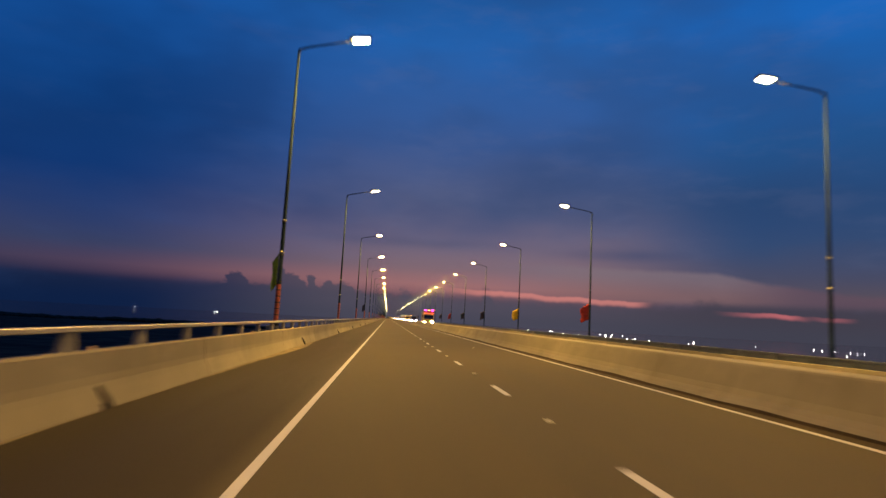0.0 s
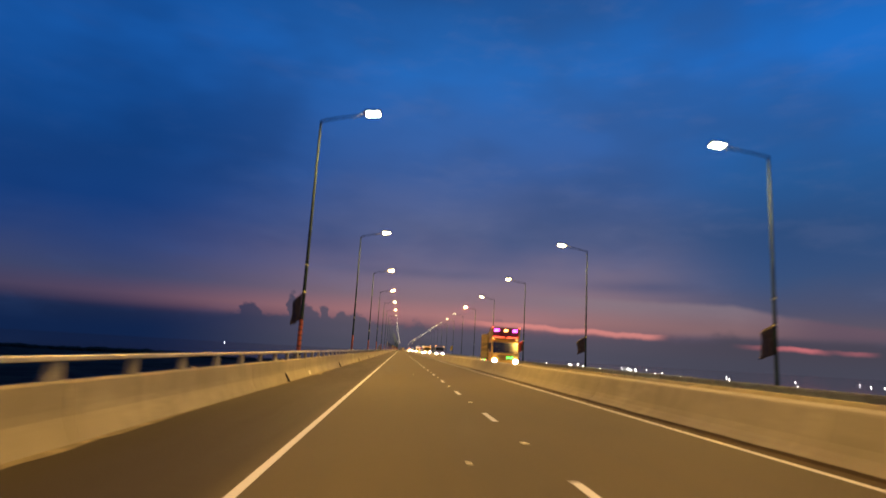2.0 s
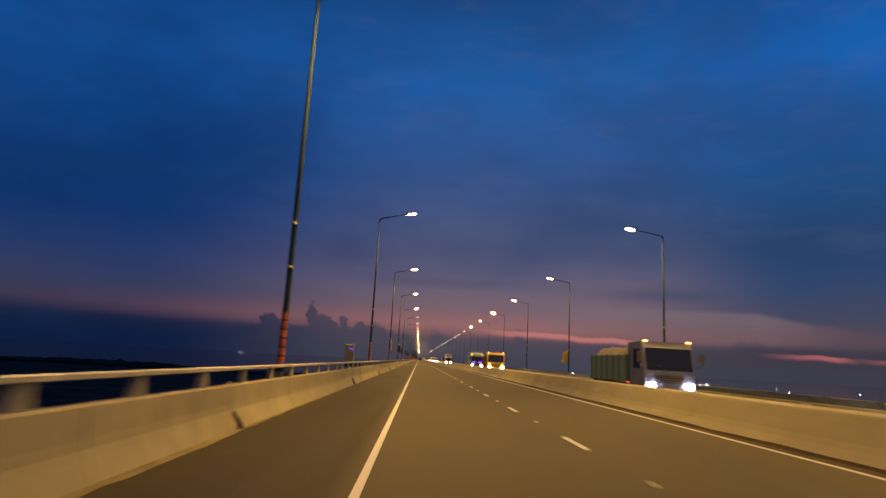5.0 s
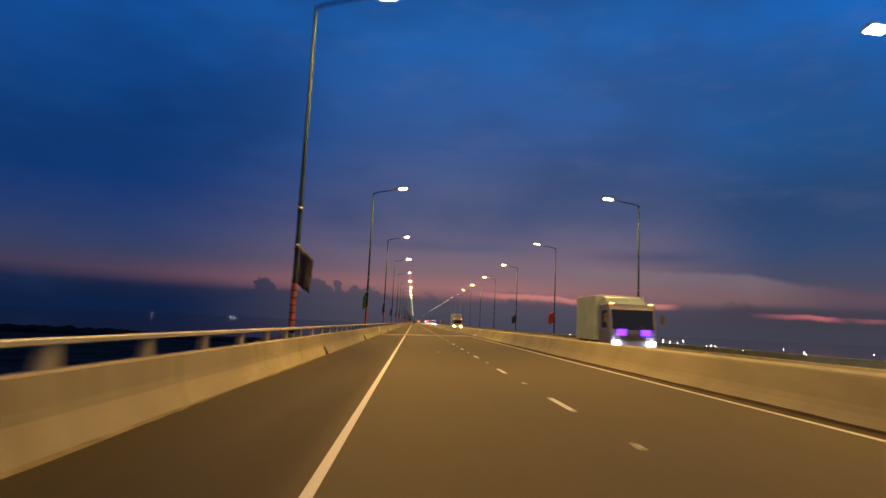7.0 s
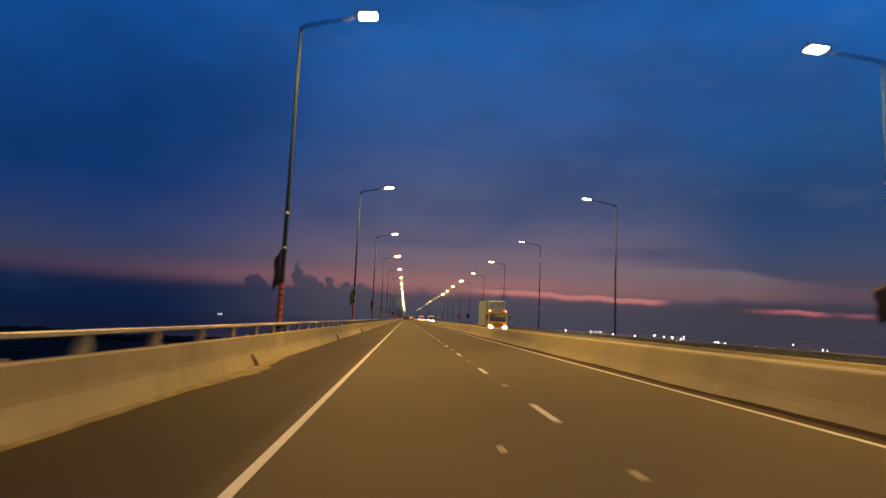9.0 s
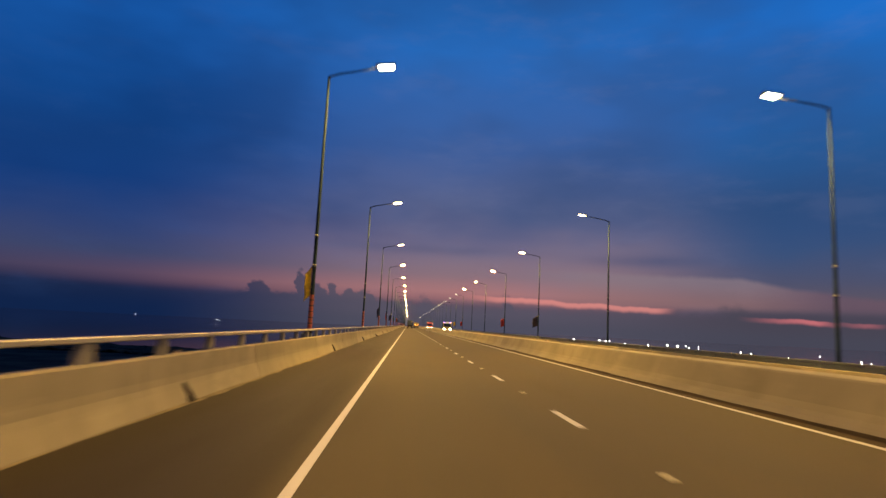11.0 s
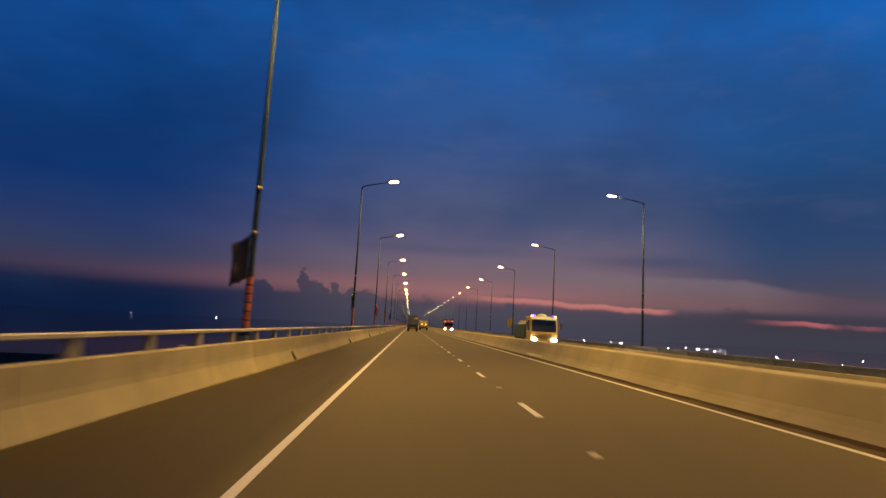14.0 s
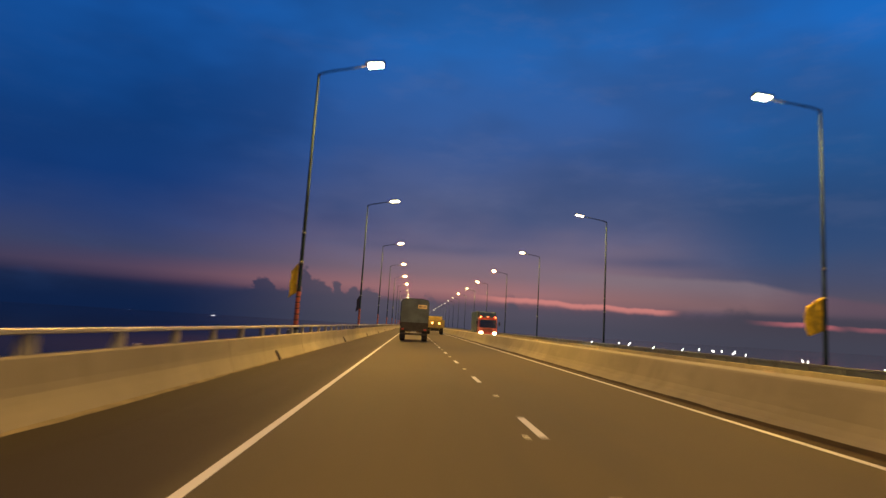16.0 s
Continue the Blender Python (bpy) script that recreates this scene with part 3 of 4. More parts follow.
for k in range(LAMP_FROM, LAMP_TO):
    if k > LAMP_FROM:
        lamp = copy_thing(first, pose(LX, k * SPAN + POLE_Y + ASIDE.get(k, 0.0), 0.75))
        for ring, z in zip([o for o in lamp.children if o.name.startswith("collar")], MOVED.get(k, COLLARS)):
            ring.location.z = z
        copy_thing(opposite, pose(RX, k * SPAN - 0.45, 0.6, 0, 0, 180))


# ------------------------------------------------------------------ banners tied to the lamp poles
CLOTH = {"red": speckled("red_cloth", (0.36, 0.03, 0.018), 0.35, 5.0, 0.9), "yellow": speckled("yellow_cloth", (0.62, 0.44, 0.02), 0.3, 5.0, 0.9),
         "green": speckled("green_cloth", (0.13, 0.22, 0.02), 0.35, 5.0, 0.9), "lime": speckled("lime_cloth", (0.19, 0.30, 0.015), 0.35, 5.0, 0.9), "dark": speckled("dark_cloth", (0.035, 0.03, 0.04), 0.3, 5.0, 0.9)}


def banner(x, y, z, colour, side, wide, tall, seed, turn=0):
    """A limp cloth hanging at one side of a pole."""
    bm = bmesh.new()
    nu, nv = 8, 10
    rows = []
    for j in range(nv + 1):
        v = j / nv
        row = []
        for i in range(nu + 1):
            u = i / nu
            reach = wide * (0.75 + 0.25 * noise.noise((v * 2.2, seed, 0)))
            sag = 0.30 * tall * u * (1 - 0.3 * v)
            wave = 0.07 * sin(u * 7 + v * 2.5 + seed) * u + 0.05 * noise.noise((u * 3, v * 4, seed))
            row.append(bm.verts.new((side * (0.085 + u * reach), wave, tall * (0.5 - v) - sag + 0.05 * noise.noise((u * 4, seed, v)))))
        rows.append(row)
    for a, b in zip(rows, rows[1:]):
        for i in range(nu):
            bm.faces.new((a[i], a[i + 1], b[i + 1], b[i]))
    r = bmesh.ops.extrude_face_region(bm, geom=bm.faces[:])
    for q in [g for g in r["geom"] if isinstance(g, bmesh.types.BMVert)]:
        q.co.y += 0.012
    top = empty("banner", pose(x, y, z, 0, 0, turn))
    tagged(top, "limp %s cloth banner tied to a lamp pole" % colour, "banner", "banners on the lamp poles")
    part("cloth", bm, CLOTH[colour], top, smooth=True)
    for k in (0.42, -0.4):
        part("tie", tube(bmesh.new(), [(0, 0, tall * k), (0, 0, tall * k + 0.04)], [0.098, 0.098], 10), RUBBER, top)


LEFT_BANNERS = [(1, "green", -1, 0.25), (4, "dark", -1, 0.5), (10, "yellow", 1, 0.14), (11, "dark", 1, 0.55), (12, "green", -1, 0.3), (13, "dark", -1, 0.18), (14, "dark", -1, 0.28),
                (15, "green", -1, 0.3), (16, "red", -1, 0.25), (17, "yellow", -1, 0.3), (19, "dark", -1, 0.32), (20, "red", -1, 0.17), (21, "dark", -1, 0.62),
                (22, "lime", -1, 0.95), (23, "red", 1, 0.28), (24, "yellow", -1, 0.36), (25, "dark", -1, 0.3)]
RIGHT_BANNERS = [(2, "red"), (3, "yellow"), (4, "dark"), (5, "dark"), (6, "red"), (7, "dark"), (10, "yellow"), (12, "dark"), (13, "red"), (14, "dark"), (19, "dark"), (20, "red"), (23, "red"), (24, "yellow")]
for k, colour, side, wide in LEFT_BANNERS:
    banner(LX, k * SPAN + POLE_Y + ASIDE.get(k, 0.0), 2.75, colour, side, wide, 1.15, k * 1.7, -70 if colour == "lime" else 0)
for k, colour in RIGHT_BANNERS:
    banner(RX, k * SPAN - 0.45, 2.6, colour, -1, 0.85, 1.3, k * 2.3 + 0.5)

# ------------------------------------------------------------------ lights on the far shores
SHORE_AT = [(-1982, 4859), (-1122, 3978), (-1104, 3982),
            (685, 2840), (581, 1589), (578, 1539), (644, 1549), (639, 1501), (620, 1364), (906, 1687), (933, 1437), (1055, 1388), (1001, 1291), (1045, 1306), (991, 1194), (990, 1174), (986, 1151),
            (815, 2909), (856, 2903), (675, 2238), (682, 2077), (870, 2372), (851, 2258), (871, 2242), (730, 1931), (720, 1861), (718, 1672),
            (489, 2205), (728, 2573), (496, 1564), (824, 2195), (933, 2285), (696, 1302), (639, 1214), (614, 967), (767, 934), (745, 940)]
mast = None
for x, y in SHORE_AT:
    if mast is None:
        mast = empty("shore_light")
        tagged(mast, "small bright lamp on a mast on the far shore", "lamp", "lamps on the far shore")
        part("mast", tube(bmesh.new(), [(0, 0, -3), (0, 0, -0.5)], [0.2, 0.12], 6), STEEL, mast)
        b = bmesh.new()
        bmesh.ops.create_icosphere(b, subdivisions=2, radius=1.1)
        part("bulb", b, SHORE, mast)
        mast.matrix_world = pose(x, y, -19.0)
    else:
        size = 0.8 if x < 0 else y / 3500
        copy_thing(mast, pose(x, y, -19.0 if x < 0 else -20.9) @ Matrix.Diagonal((size, size, size, 1)))


# ------------------------------------------------------------------ vehicles
def prism_x(bm, outline, x0, x1):
    """An outline of (y, z) drawn out along x."""
    a = [bm.verts.new((x0, y, z)) for y, z in outline]
    b = [bm.verts.new((x1, y, z)) for y, z in outline]
    k = len(outline)
    for j in range(k):
        bm.faces.new((a[j], a[(j + 1) % k], b[(j + 1) % k], b[j]))
    bm.faces.new(a)
    bm.faces.new(b)
    return bm


def softened(bm, off=0.03):
    bmesh.ops.recalc_face_normals(bm, faces=bm.faces)
    bmesh.ops.bevel(bm, geom=bm.edges[:], offset=off, segments=2, affect="EDGES", profile=0.6)
    return bm


PAINTS = {}


def coat(name, col, rough=0.35):
    if name not in PAINTS:
        PAINTS[name] = speckled(name, col, 0.22, 1.4, rough, 0.0, 0.001)
    return PAINTS[name]


def wheel(parent, x, y, r, wide=0.24):
    """A tyre with its rim, the axle along x."""
    prof = [(r * 0.58, -wide / 2), (r * 0.92, -wide / 2), (r, -wide * 0.36), (r, wide * 0.36), (r * 0.92, wide / 2), (r * 0.58, wide / 2)]
    bm = bmesh.new()
    seg = 20
    rings = [[bm.verts.new((x + p[1], y + p[0] * cos(2 * pi * k / seg), r + p[0] * sin(2 * pi * k / seg))) for p in prof] for k in range(seg)]
    for k in range(seg):
        for j in range(len(prof) - 1):
            bm.faces.new((rings[k][j], rings[k][j + 1], rings[(k + 1) % seg][j + 1], rings[(k + 1) % seg][j]))
    tyre = part("wheel", bm, RUBBER, parent, smooth=True)
    rim = tube(bmesh.new(), [(x - wide * 0.3, y, r), (x - wide * 0.2, y, r), (x + wide * 0.2, y, r), (x + wide * 0.3, y, r)], [r * 0.3, r * 0.6, r * 0.6, r * 0.3], 16)
    part("rim", rim, STEEL, tyre)


def light(parent, name, x, y, z, wx, wz, mat, label=""):
    return part(name, box(bmesh.new(), x - wx / 2, x + wx / 2, y - 0.03, y + 0.03, z - wz / 2, z + wz / 2, 0.012), mat, parent, label)


def cab(parent, paint, wide, tall):
    h = wide / 2
    body = softened(prism_x(bmesh.new(), [(0.03, 0.48), (0.0, 0.85), (0.02, 1.28), (0.24, tall - 0.2), (0.36, tall), (1.65, tall), (1.65, 0.48)], -h, h), 0.035)
    c = part("cab", body, paint, parent)
    screen = prism_x(bmesh.new(), [(0.055, 1.36), (0.22, tall - 0.26), (0.25, tall - 0.25), (0.09, 1.36)], -h + 0.12, h - 0.12)
    for v in screen.verts:
        v.co.y -= 0.04
    part("windscreen", screen, GLASS, c)
    for s in (-1, 1):
        part("side_window", box(bmesh.new(), s * h - 0.012, s * h + 0.012, 0.4, 1.2, 1.4, tall - 0.3, 0.01), GLASS, c)
        part("door_handle", box(bmesh.new(), s * (h + 0.02) - 0.015, s * (h + 0.02) + 0.015, 1.05, 1.2, 1.2, 1.24), CHASSIS, c)
        m = tube(bmesh.new(), [(s * h, 0.1, 1.5), (s * (h + 0.22), -0.05, 1.6), (s * (h + 0.22), -0.05, 2.1)], [0.015] * 3, 6)
        box(m, s * (h + 0.22) - 0.09, s * (h + 0.22) + 0.09, -0.09, -0.03, 1.65, 2.05, 0.015)
        part("mirror", m, CHASSIS, c)
        part("wiper", tube(bmesh.new(), [(s * 0.15, -0.01, 1.36), (s * 0.55, 0.03, 1.6)], [0.012] * 2, 5), RUBBER, c)
    for k in range(4):
        part("grille_bar", box(bmesh.new(), -h * 0.55, h * 0.55, -0.025, 0.03, 0.86 + k * 0.09, 0.9 + k * 0.09, 0.008), CHASSIS, c)
    bump_bar = box(bmesh.new(), -h - 0.02, h + 0.02, -0.12, 0.15, 0.38, 0.62, 0.04)
    part("bumper", bump_bar, CHASSIS, parent)
    part("number_plate", box(bmesh.new(), -0.24, 0.24, -0.135, -0.115, 0.44, 0.56, 0.004), REFLECT, parent)
    for s in (-1, 1):
        light(parent, "headlight", s * (h - 0.28), -0.02, 0.76, 0.26, 0.17, HEADLIGHT, "lit headlight")
        light(parent, "marker_light", s * (h - 0.16), 0.3, tall + 0.02, 0.16, 0.06, AMBERLIGHT, "amber roof marker")
    return c


def truck(x, y, paint, load_paint, kind, length, tall, label, extra=()):
    """A lorry that faces down the road, its front at y."""
    top = empty("truck", pose(x, y, ground_z(x) + 0.0))
    tagged(top, label, "truck", "oncoming lorries")
    w2 = 1.08
    cab(top, paint, 2.12, min(2.5, tall))
    part("chassis", box(bmesh.new(), -0.45, 0.45, 0.6, length - 0.1, 0.5, 0.72, 0.02), CHASSIS, top)
    if kind == "box":
        part("cargo_box", box(bmesh.new(), -w2 - 0.06, w2 + 0.06, 1.75, length, 0.82, tall, 0.03), load_paint, top)
        for i in range(1, 7):
            yy = 1.75 + (length - 1.75) * i / 7
            for s in (-1, 1):
                part("side_rib", box(bmesh.new(), s * (w2 + 0.06) - 0.02, s * (w2 + 0.06) + 0.02, yy - 0.03, yy + 0.03, 0.84, tall - 0.04, 0.006), load_paint, top)
        fairing = softened(prism_x(bmesh.new(), [(0.75, 2.52), (1.2, tall - 0.12), (1.74, tall - 0.05), (1.74, 2.52)], -0.9, 0.9), 0.04)
        part("roof_fairing", fairing, load_paint, top)
    else:
        part("cargo_bed", box(bmesh.new(), -w2 - 0.05, w2 + 0.05, 1.75, length, 0.82, 0.95, 0.02), load_paint, top)
        for s in (-1, 1):
            part("side_board", box(bmesh.new(), s * (w2 + 0.03) - 0.03, s * (w2 + 0.03) + 0.03, 1.75, length, 0.94, tall - 0.75, 0.01), load_paint, top)
        part("headboard", box(bmesh.new(), -w2 + 0.01, w2 - 0.01, 1.76, 1.82, 0.94, tall - 0.2, 0.01), load_paint, top)
        part("tailboard", box(bmesh.new(), -w2 + 0.01, w2 - 0.01, length - 0.07, length - 0.01, 0.94, tall - 0.75, 0.01), load_paint, top)
        for i in range(7):
            yy = 1.9 + (length - 2.1) * i / 6
            for s in (-1, 1):
                part("stake", box(bmesh.new(), s * (w2 + 0.075) - 0.025, s * (w2 + 0.075) + 0.025, yy - 0.035, yy + 0.035, 0.86, tall - 0.7, 0.006), load_paint, top)
        load = bmesh.new()
        n = 14
        grid = [[load.verts.new((-w2 + 0.08 + (2 * w2 - 0.16) * i / 6, 1.9 + (length - 2.05) * j / n,
                                 tall - 0.84 + 0.52 * max(0.0, sin(pi * i / 6)) ** 0.5 + 0.18 * noise.noise((i * 0.7, j * 0.6, x)))) for i in range(7)] for j in range(n + 1)]
        for g0, g1 in zip(grid, grid[1:]):
            for i in range(6):
                load.faces.new((g0[i], g0[i + 1], g1[i + 1], g1[i]))
        part("load_cover", load, coat("canvas", (0.20, 0.18, 0.14), 0.9), top, "dull canvas over the load", True)
    for s in (-1, 1):
        wheel(top, s * 0.92, 0.85, 0.45)
        for yy in (length - 2.3, length - 1.35):
            wheel(top, s * 0.90, yy, 0.45, 0.4)
        part("mudguard", box(bmesh.new(), s * 0.92 - 0.2, s * 0.92 + 0.2, length - 0.55, length - 0.52, 0.3, 0.85), RUBBER, top)
        light(top, "tail_light", s * 0.85, length + 0.02, 0.75, 0.2, 0.1, REDLIGHT, "red tail light")
    for name, lx, ly, lz, wx, wz, mat, lab in extra:
        light(top, name, lx, ly, lz, wx, wz, mat, lab)
    return top


def painted_lorry(x, y, label):
    """A lorry with a tall lamp-studded crown over its cab and striped boarded sides, its front at y."""
    top = empty("truck", pose(x, y, ground_z(x)))
    tagged(top, label, "truck", "oncoming lorries")
    w2, length, cab_top = 1.12, 5.4, 2.45
    cab(top, ORANGE, 2.16, cab_top)
    part("chassis", box(bmesh.new(), -0.45, 0.45, 0.6, length - 0.1, 0.5, 0.74, 0.02), CHASSIS, top)
    crown = part("crown_board", softened(prism_x(bmesh.new(), [(0.30, 2.47), (0.02, 3.28), (0.12, 3.34), (1.1, 3.34), (1.6, 3.0), (1.6, 2.47)], -1.1, 1.1), 0.03), MAROON, top, "dark maroon board over the cab")
    part("crown_trim", box(bmesh.new(), -1.12, 1.12, 0.22, 0.32, 2.46, 2.53, 0.01), YELLOW, crown, "yellow trim")
    for s in (-1, 1):
        part("crown_post", box(bmesh.new(), s * 1.06 - 0.06, s * 1.06 + 0.06, 0.04, 0.16, 2.5, 3.3, 0.02), YELLOW, crown, "yellow post")
        part("crown_flank", box(bmesh.new(), s * 1.1 - 0.02, s * 1.1 + 0.02, 0.5, 1.5, 2.55, 3.0, 0.01), YELLOW, crown, "yellow flank")
        light(crown, "crown_light", s * 0.72, 0.04, 3.1, 0.34, 0.15, PINKLIGHT, "pink decorative lamp")
        light(crown, "corner_light", s * 1.04, 0.03, 3.3, 0.12, 0.06, REDLIGHT, "red corner lamp")
        light(crown, "light_strip", s * 0.55, 0.21, 2.58, 0.9, 0.05, REDLIGHT, "red light strip")
    light(crown, "crown_light", 0.0, 0.04, 3.1, 0.3, 0.14, AMBERLIGHT, "amber decorative lamp")
    light(top, "bumper_strip", 0.35, -0.03, 1.02, 0.5, 0.06, GREENLIGHT, "green light strip")
    part("cargo_floor", box(bmesh.new(), -w2, w2, 1.75, length, 0.8, 0.9, 0.02), CHASSIS, top)
    boards = ((0.92, 1.45, YELLOW), (1.47, 1.72, STRIPE), (1.74, 1.86, YELLOW), (1.88, 2.12, STRIPE), (2.14, 2.46, YELLOW), (2.48, 2.80, YELLOW))
    for s in (-1, 1):
        for z0, z1, paint in boards:
            part("side_board", box(bmesh.new(), s * w2 - 0.03, s * w2 + 0.03, 1.76, length, z0, z1, 0.008), paint, top, "dark stripe board" if paint is STRIPE else "")
        for i in range(6):
            yy = 1.82 + (length - 1.9) * i / 5
            part("stake", box(bmesh.new(), s * (w2 + 0.04) - 0.03, s * (w2 + 0.04) + 0.03, yy - 0.04, yy + 0.04, 0.84, 2.84, 0.008), YELLOW, top)
        for i, mat in enumerate((REDLIGHT, GREENLIGHT, PINKLIGHT, GREENLIGHT, REDLIGHT)):
            word = {REDLIGHT: "red", GREENLIGHT: "green", PINKLIGHT: "pink"}[mat]
            part("running_light", box(bmesh.new(), s * (w2 + 0.05) - 0.02, s * (w2 + 0.05) + 0.02, 2.0 + i * 0.74, 2.2 + i * 0.74, 0.72, 0.78, 0.01), mat, top, word + " running lamp")
        wheel(top, s * 0.92, 0.9, 0.46)
        wheel(top, s * 0.9, length - 1.6, 0.46, 0.42)
        part("mudguard", box(bmesh.new(), s * 0.92 - 0.2, s * 0.92 + 0.2, length - 0.6, length - 0.57, 0.3, 0.82), RUBBER, top)
        light(top, "tail_light", s * 0.9, length + 0.03, 0.8, 0.2, 0.1, REDLIGHT, "red tail light")
    part("tailboard", box(bmesh.new(), -w2 + 0.04, w2 - 0.04, length - 0.05, length, 0.9, 2.5, 0.01), YELLOW, top)
    part("headboard", box(bmesh.new(), -w2 + 0.04, w2 - 0.04, 1.77, 1.83, 0.9, 2.62, 0.01), YELLOW, top)
    tarp = bmesh.new()
    n = 12
    grid = [[tarp.verts.new((-w2 + 0.04 + (2 * w2 - 0.08) * i / 8, 1.85 + (length - 1.92) * j / n,
                             2.74 + 0.26 * sin(pi * i / 8) ** 0.6 + 0.12 * noise.noise((i * 0.6, j * 0.7, 3.0)))) for i in range(9)] for j in range(n + 1)]
    for g0, g1 in zip(grid, grid[1:]):
        for i in range(8):
            tarp.faces.new((g0[i], g0[i + 1], g1[i + 1], g1[i]))
    part("load_cover", tarp, STRIPE, top, "dark tarpaulin over the load", True)
    return top


AMBER = coat("golden_cab_paint", (0.37, 0.25, 0.045))
ORANGE = coat("amber_cab_paint", (0.40, 0.23, 0.04))
YELLOW = coat("yellow_paint", (0.30, 0.23, 0.065))
RED = coat("red_body_paint", (0.35, 0.045, 0.02))
PALE = coat("pale_box_paint", (0.28, 0.37, 0.38))
SLATE = coat("blue_grey_body_paint", (0.045, 0.095, 0.108))
BLUE = coat("dark_blue_paint", (0.05, 0.06, 0.16))
MAROON = coat("maroon_board_paint", (0.10, 0.025, 0.06))
STRIPE = coat("dark_grey_stripe_paint", (0.045, 0.05, 0.06), 0.6)
RUST = coat("red_brown_body_paint", (0.17, 0.042, 0.022), 0.5)

painted_lorry(8.42, 126.6, "yellow lorry with striped boarded sides and pink and green lamps")
truck(9.6, 221.0, BLUE, SLATE, "open", 7.2, 2.7, "dark lorry with lit headlights and a covered load")
truck(8.9, 270.0, AMBER, RUST, "open", 5.0, 2.75, "amber-cabbed lorry with a red-brown stake body")
truck(9.5, 300.0, BLUE, PALE, "box", 5.2, 2.95, "box lorry with blue decorative lights on its cab",
      [("deco_light", sx, -0.04, z, 0.42, 0.14, BLUELIGHT, "blue decorative lamp") for sx in (-0.55, 0.55) for z in (1.18, 1.3)])
truck(10.4, 417.0, ORANGE, PALE, "box", 8.0, 3.75, "amber-cabbed lorry with a tall pale cargo box",
      [("roof_beacon", sx, 0.4, 2.58, 0.26, 0.1, REDLIGHT, "red roof lamp") for sx in (-0.85, 0.85)])
sand_lorry = truck(10.4, 586.5, YELLOW, SLATE, "open", 6.8, 2.6, "yellow-cabbed lorry with blue roof lights and a loaded bed",
      [("roof_beacon", sx, 0.32, 2.56, 0.3, 0.12, BLUELIGHT, "blue roof lamp") for sx in (-0.8, 0.8)])
dome = bmesh.new()
bmesh.ops.create_uvsphere(dome, u_segments=16, v_segments=8, radius=1.0, matrix=pose(0, 0.85, 2.5) @ Matrix.Diagonal((0.42, 0.34, 0.24, 1)))
part("roof_dome", dome, PALE, sand_lorry, "pale rounded fairing on the cab roof", True)
part("sun_visor", softened(prism_x(bmesh.new(), [(0.02, 2.24), (-0.1, 2.3), (0.16, 2.44), (0.24, 2.4)], -0.9, 0.9), 0.01), PALE, sand_lorry, "pale visor over the windscreen")
truck(9.2, 681.0, RED, SLATE, "box", 8.0, 3.2, "red lorry with lit headlights and red roof lamps",
      [("roof_beacon", sx, 0.32, 2.6, 0.2, 0.1, REDLIGHT, "red roof lamp") for sx in (-0.8, 0.0, 0.8)])


def covered_pickup(x, y):
    """A small lorry seen from behind, its tail at y."""
    top = empty("covered_truck", pose(x, y, ground_z(x)))
    tagged(top, "small lorry with a grey canvas hood and dark tailboard", "truck")
    canvas = coat("grey_green_canvas", (0.11, 0.14, 0.145), 0.9)
    w2 = 0.98
    ring = [(-w2, 1.05), (-w2, 2.75), (-w2 + 0.1, 2.95), (-0.5, 3.03), (0.5, 3.03), (w2 - 0.1, 2.95), (w2, 2.75), (w2, 1.05)]
    hood = part("canvas_hood", prism(bmesh.new(), ring, 0.06, 3.9, 6), canvas, top, "grey canvas hood")
    for i in range(5):
        yy = 0.1 + i * 0.94
        part("hoop", tube(bmesh.new(), [(px * 1.012, yy, pz + 0.012) for px, pz in ring], [0.02] * 8, 6), STEEL, hood)
    part("tailboard", box(bmesh.new(), -w2, w2, 0.0, 0.07, 0.72, 1.35, 0.02), CHASSIS, top, "dark tailboard")
    part("bed", box(bmesh.new(), -w2, w2, 0.05, 3.95, 0.72, 1.08, 0.02), coat("green_bed_paint", (0.06, 0.09, 0.06)), top)
    part("sign_board", box(bmesh.new(), 0.2, 0.85, -0.01, 0.05, 2.35, 2.62, 0.01), coat("cream_board", (0.8, 0.62, 0.3)), top, "pale yellow board")
    for k, (a, b2) in enumerate(((0.26, 0.5), (0.54, 0.79))):
        part("board_mark", box(bmesh.new(), a, b2, -0.016, -0.008, 2.46, 2.51), CHASSIS, top)
    part("cab", softened(prism_x(bmesh.new(), [(4.0, 0.6), (4.0, 2.1), (5.1, 2.1), (5.5, 1.3), (5.6, 0.6)], -0.9, 0.9), 0.05), YELLOW, top)
    part("bumper", box(bmesh.new(), -0.95, 0.95, -0.08, 0.02, 0.45, 0.6, 0.02), CHASSIS, top)
    part("number_plate", box(bmesh.new(), -0.2, 0.2, -0.1, -0.08, 0.62, 0.72, 0.004), REFLECT, top)
    for s in (-1, 1):
        light(top, "tail_light", s * 0.8, -0.01, 0.85, 0.18, 0.12, coat("unlit_red_lens", (0.3, 0.03, 0.02)), "unlit tail light")
        wheel(top, s * 0.80, 0.9, 0.42, 0.36)
        wheel(top, s * 0.82, 4.6, 0.42)
        part("mudflap", box(bmesh.new(), s * 0.8 - 0.2, s * 0.8 + 0.2, 0.3, 0.33, 0.18, 0.72), RUBBER, top)


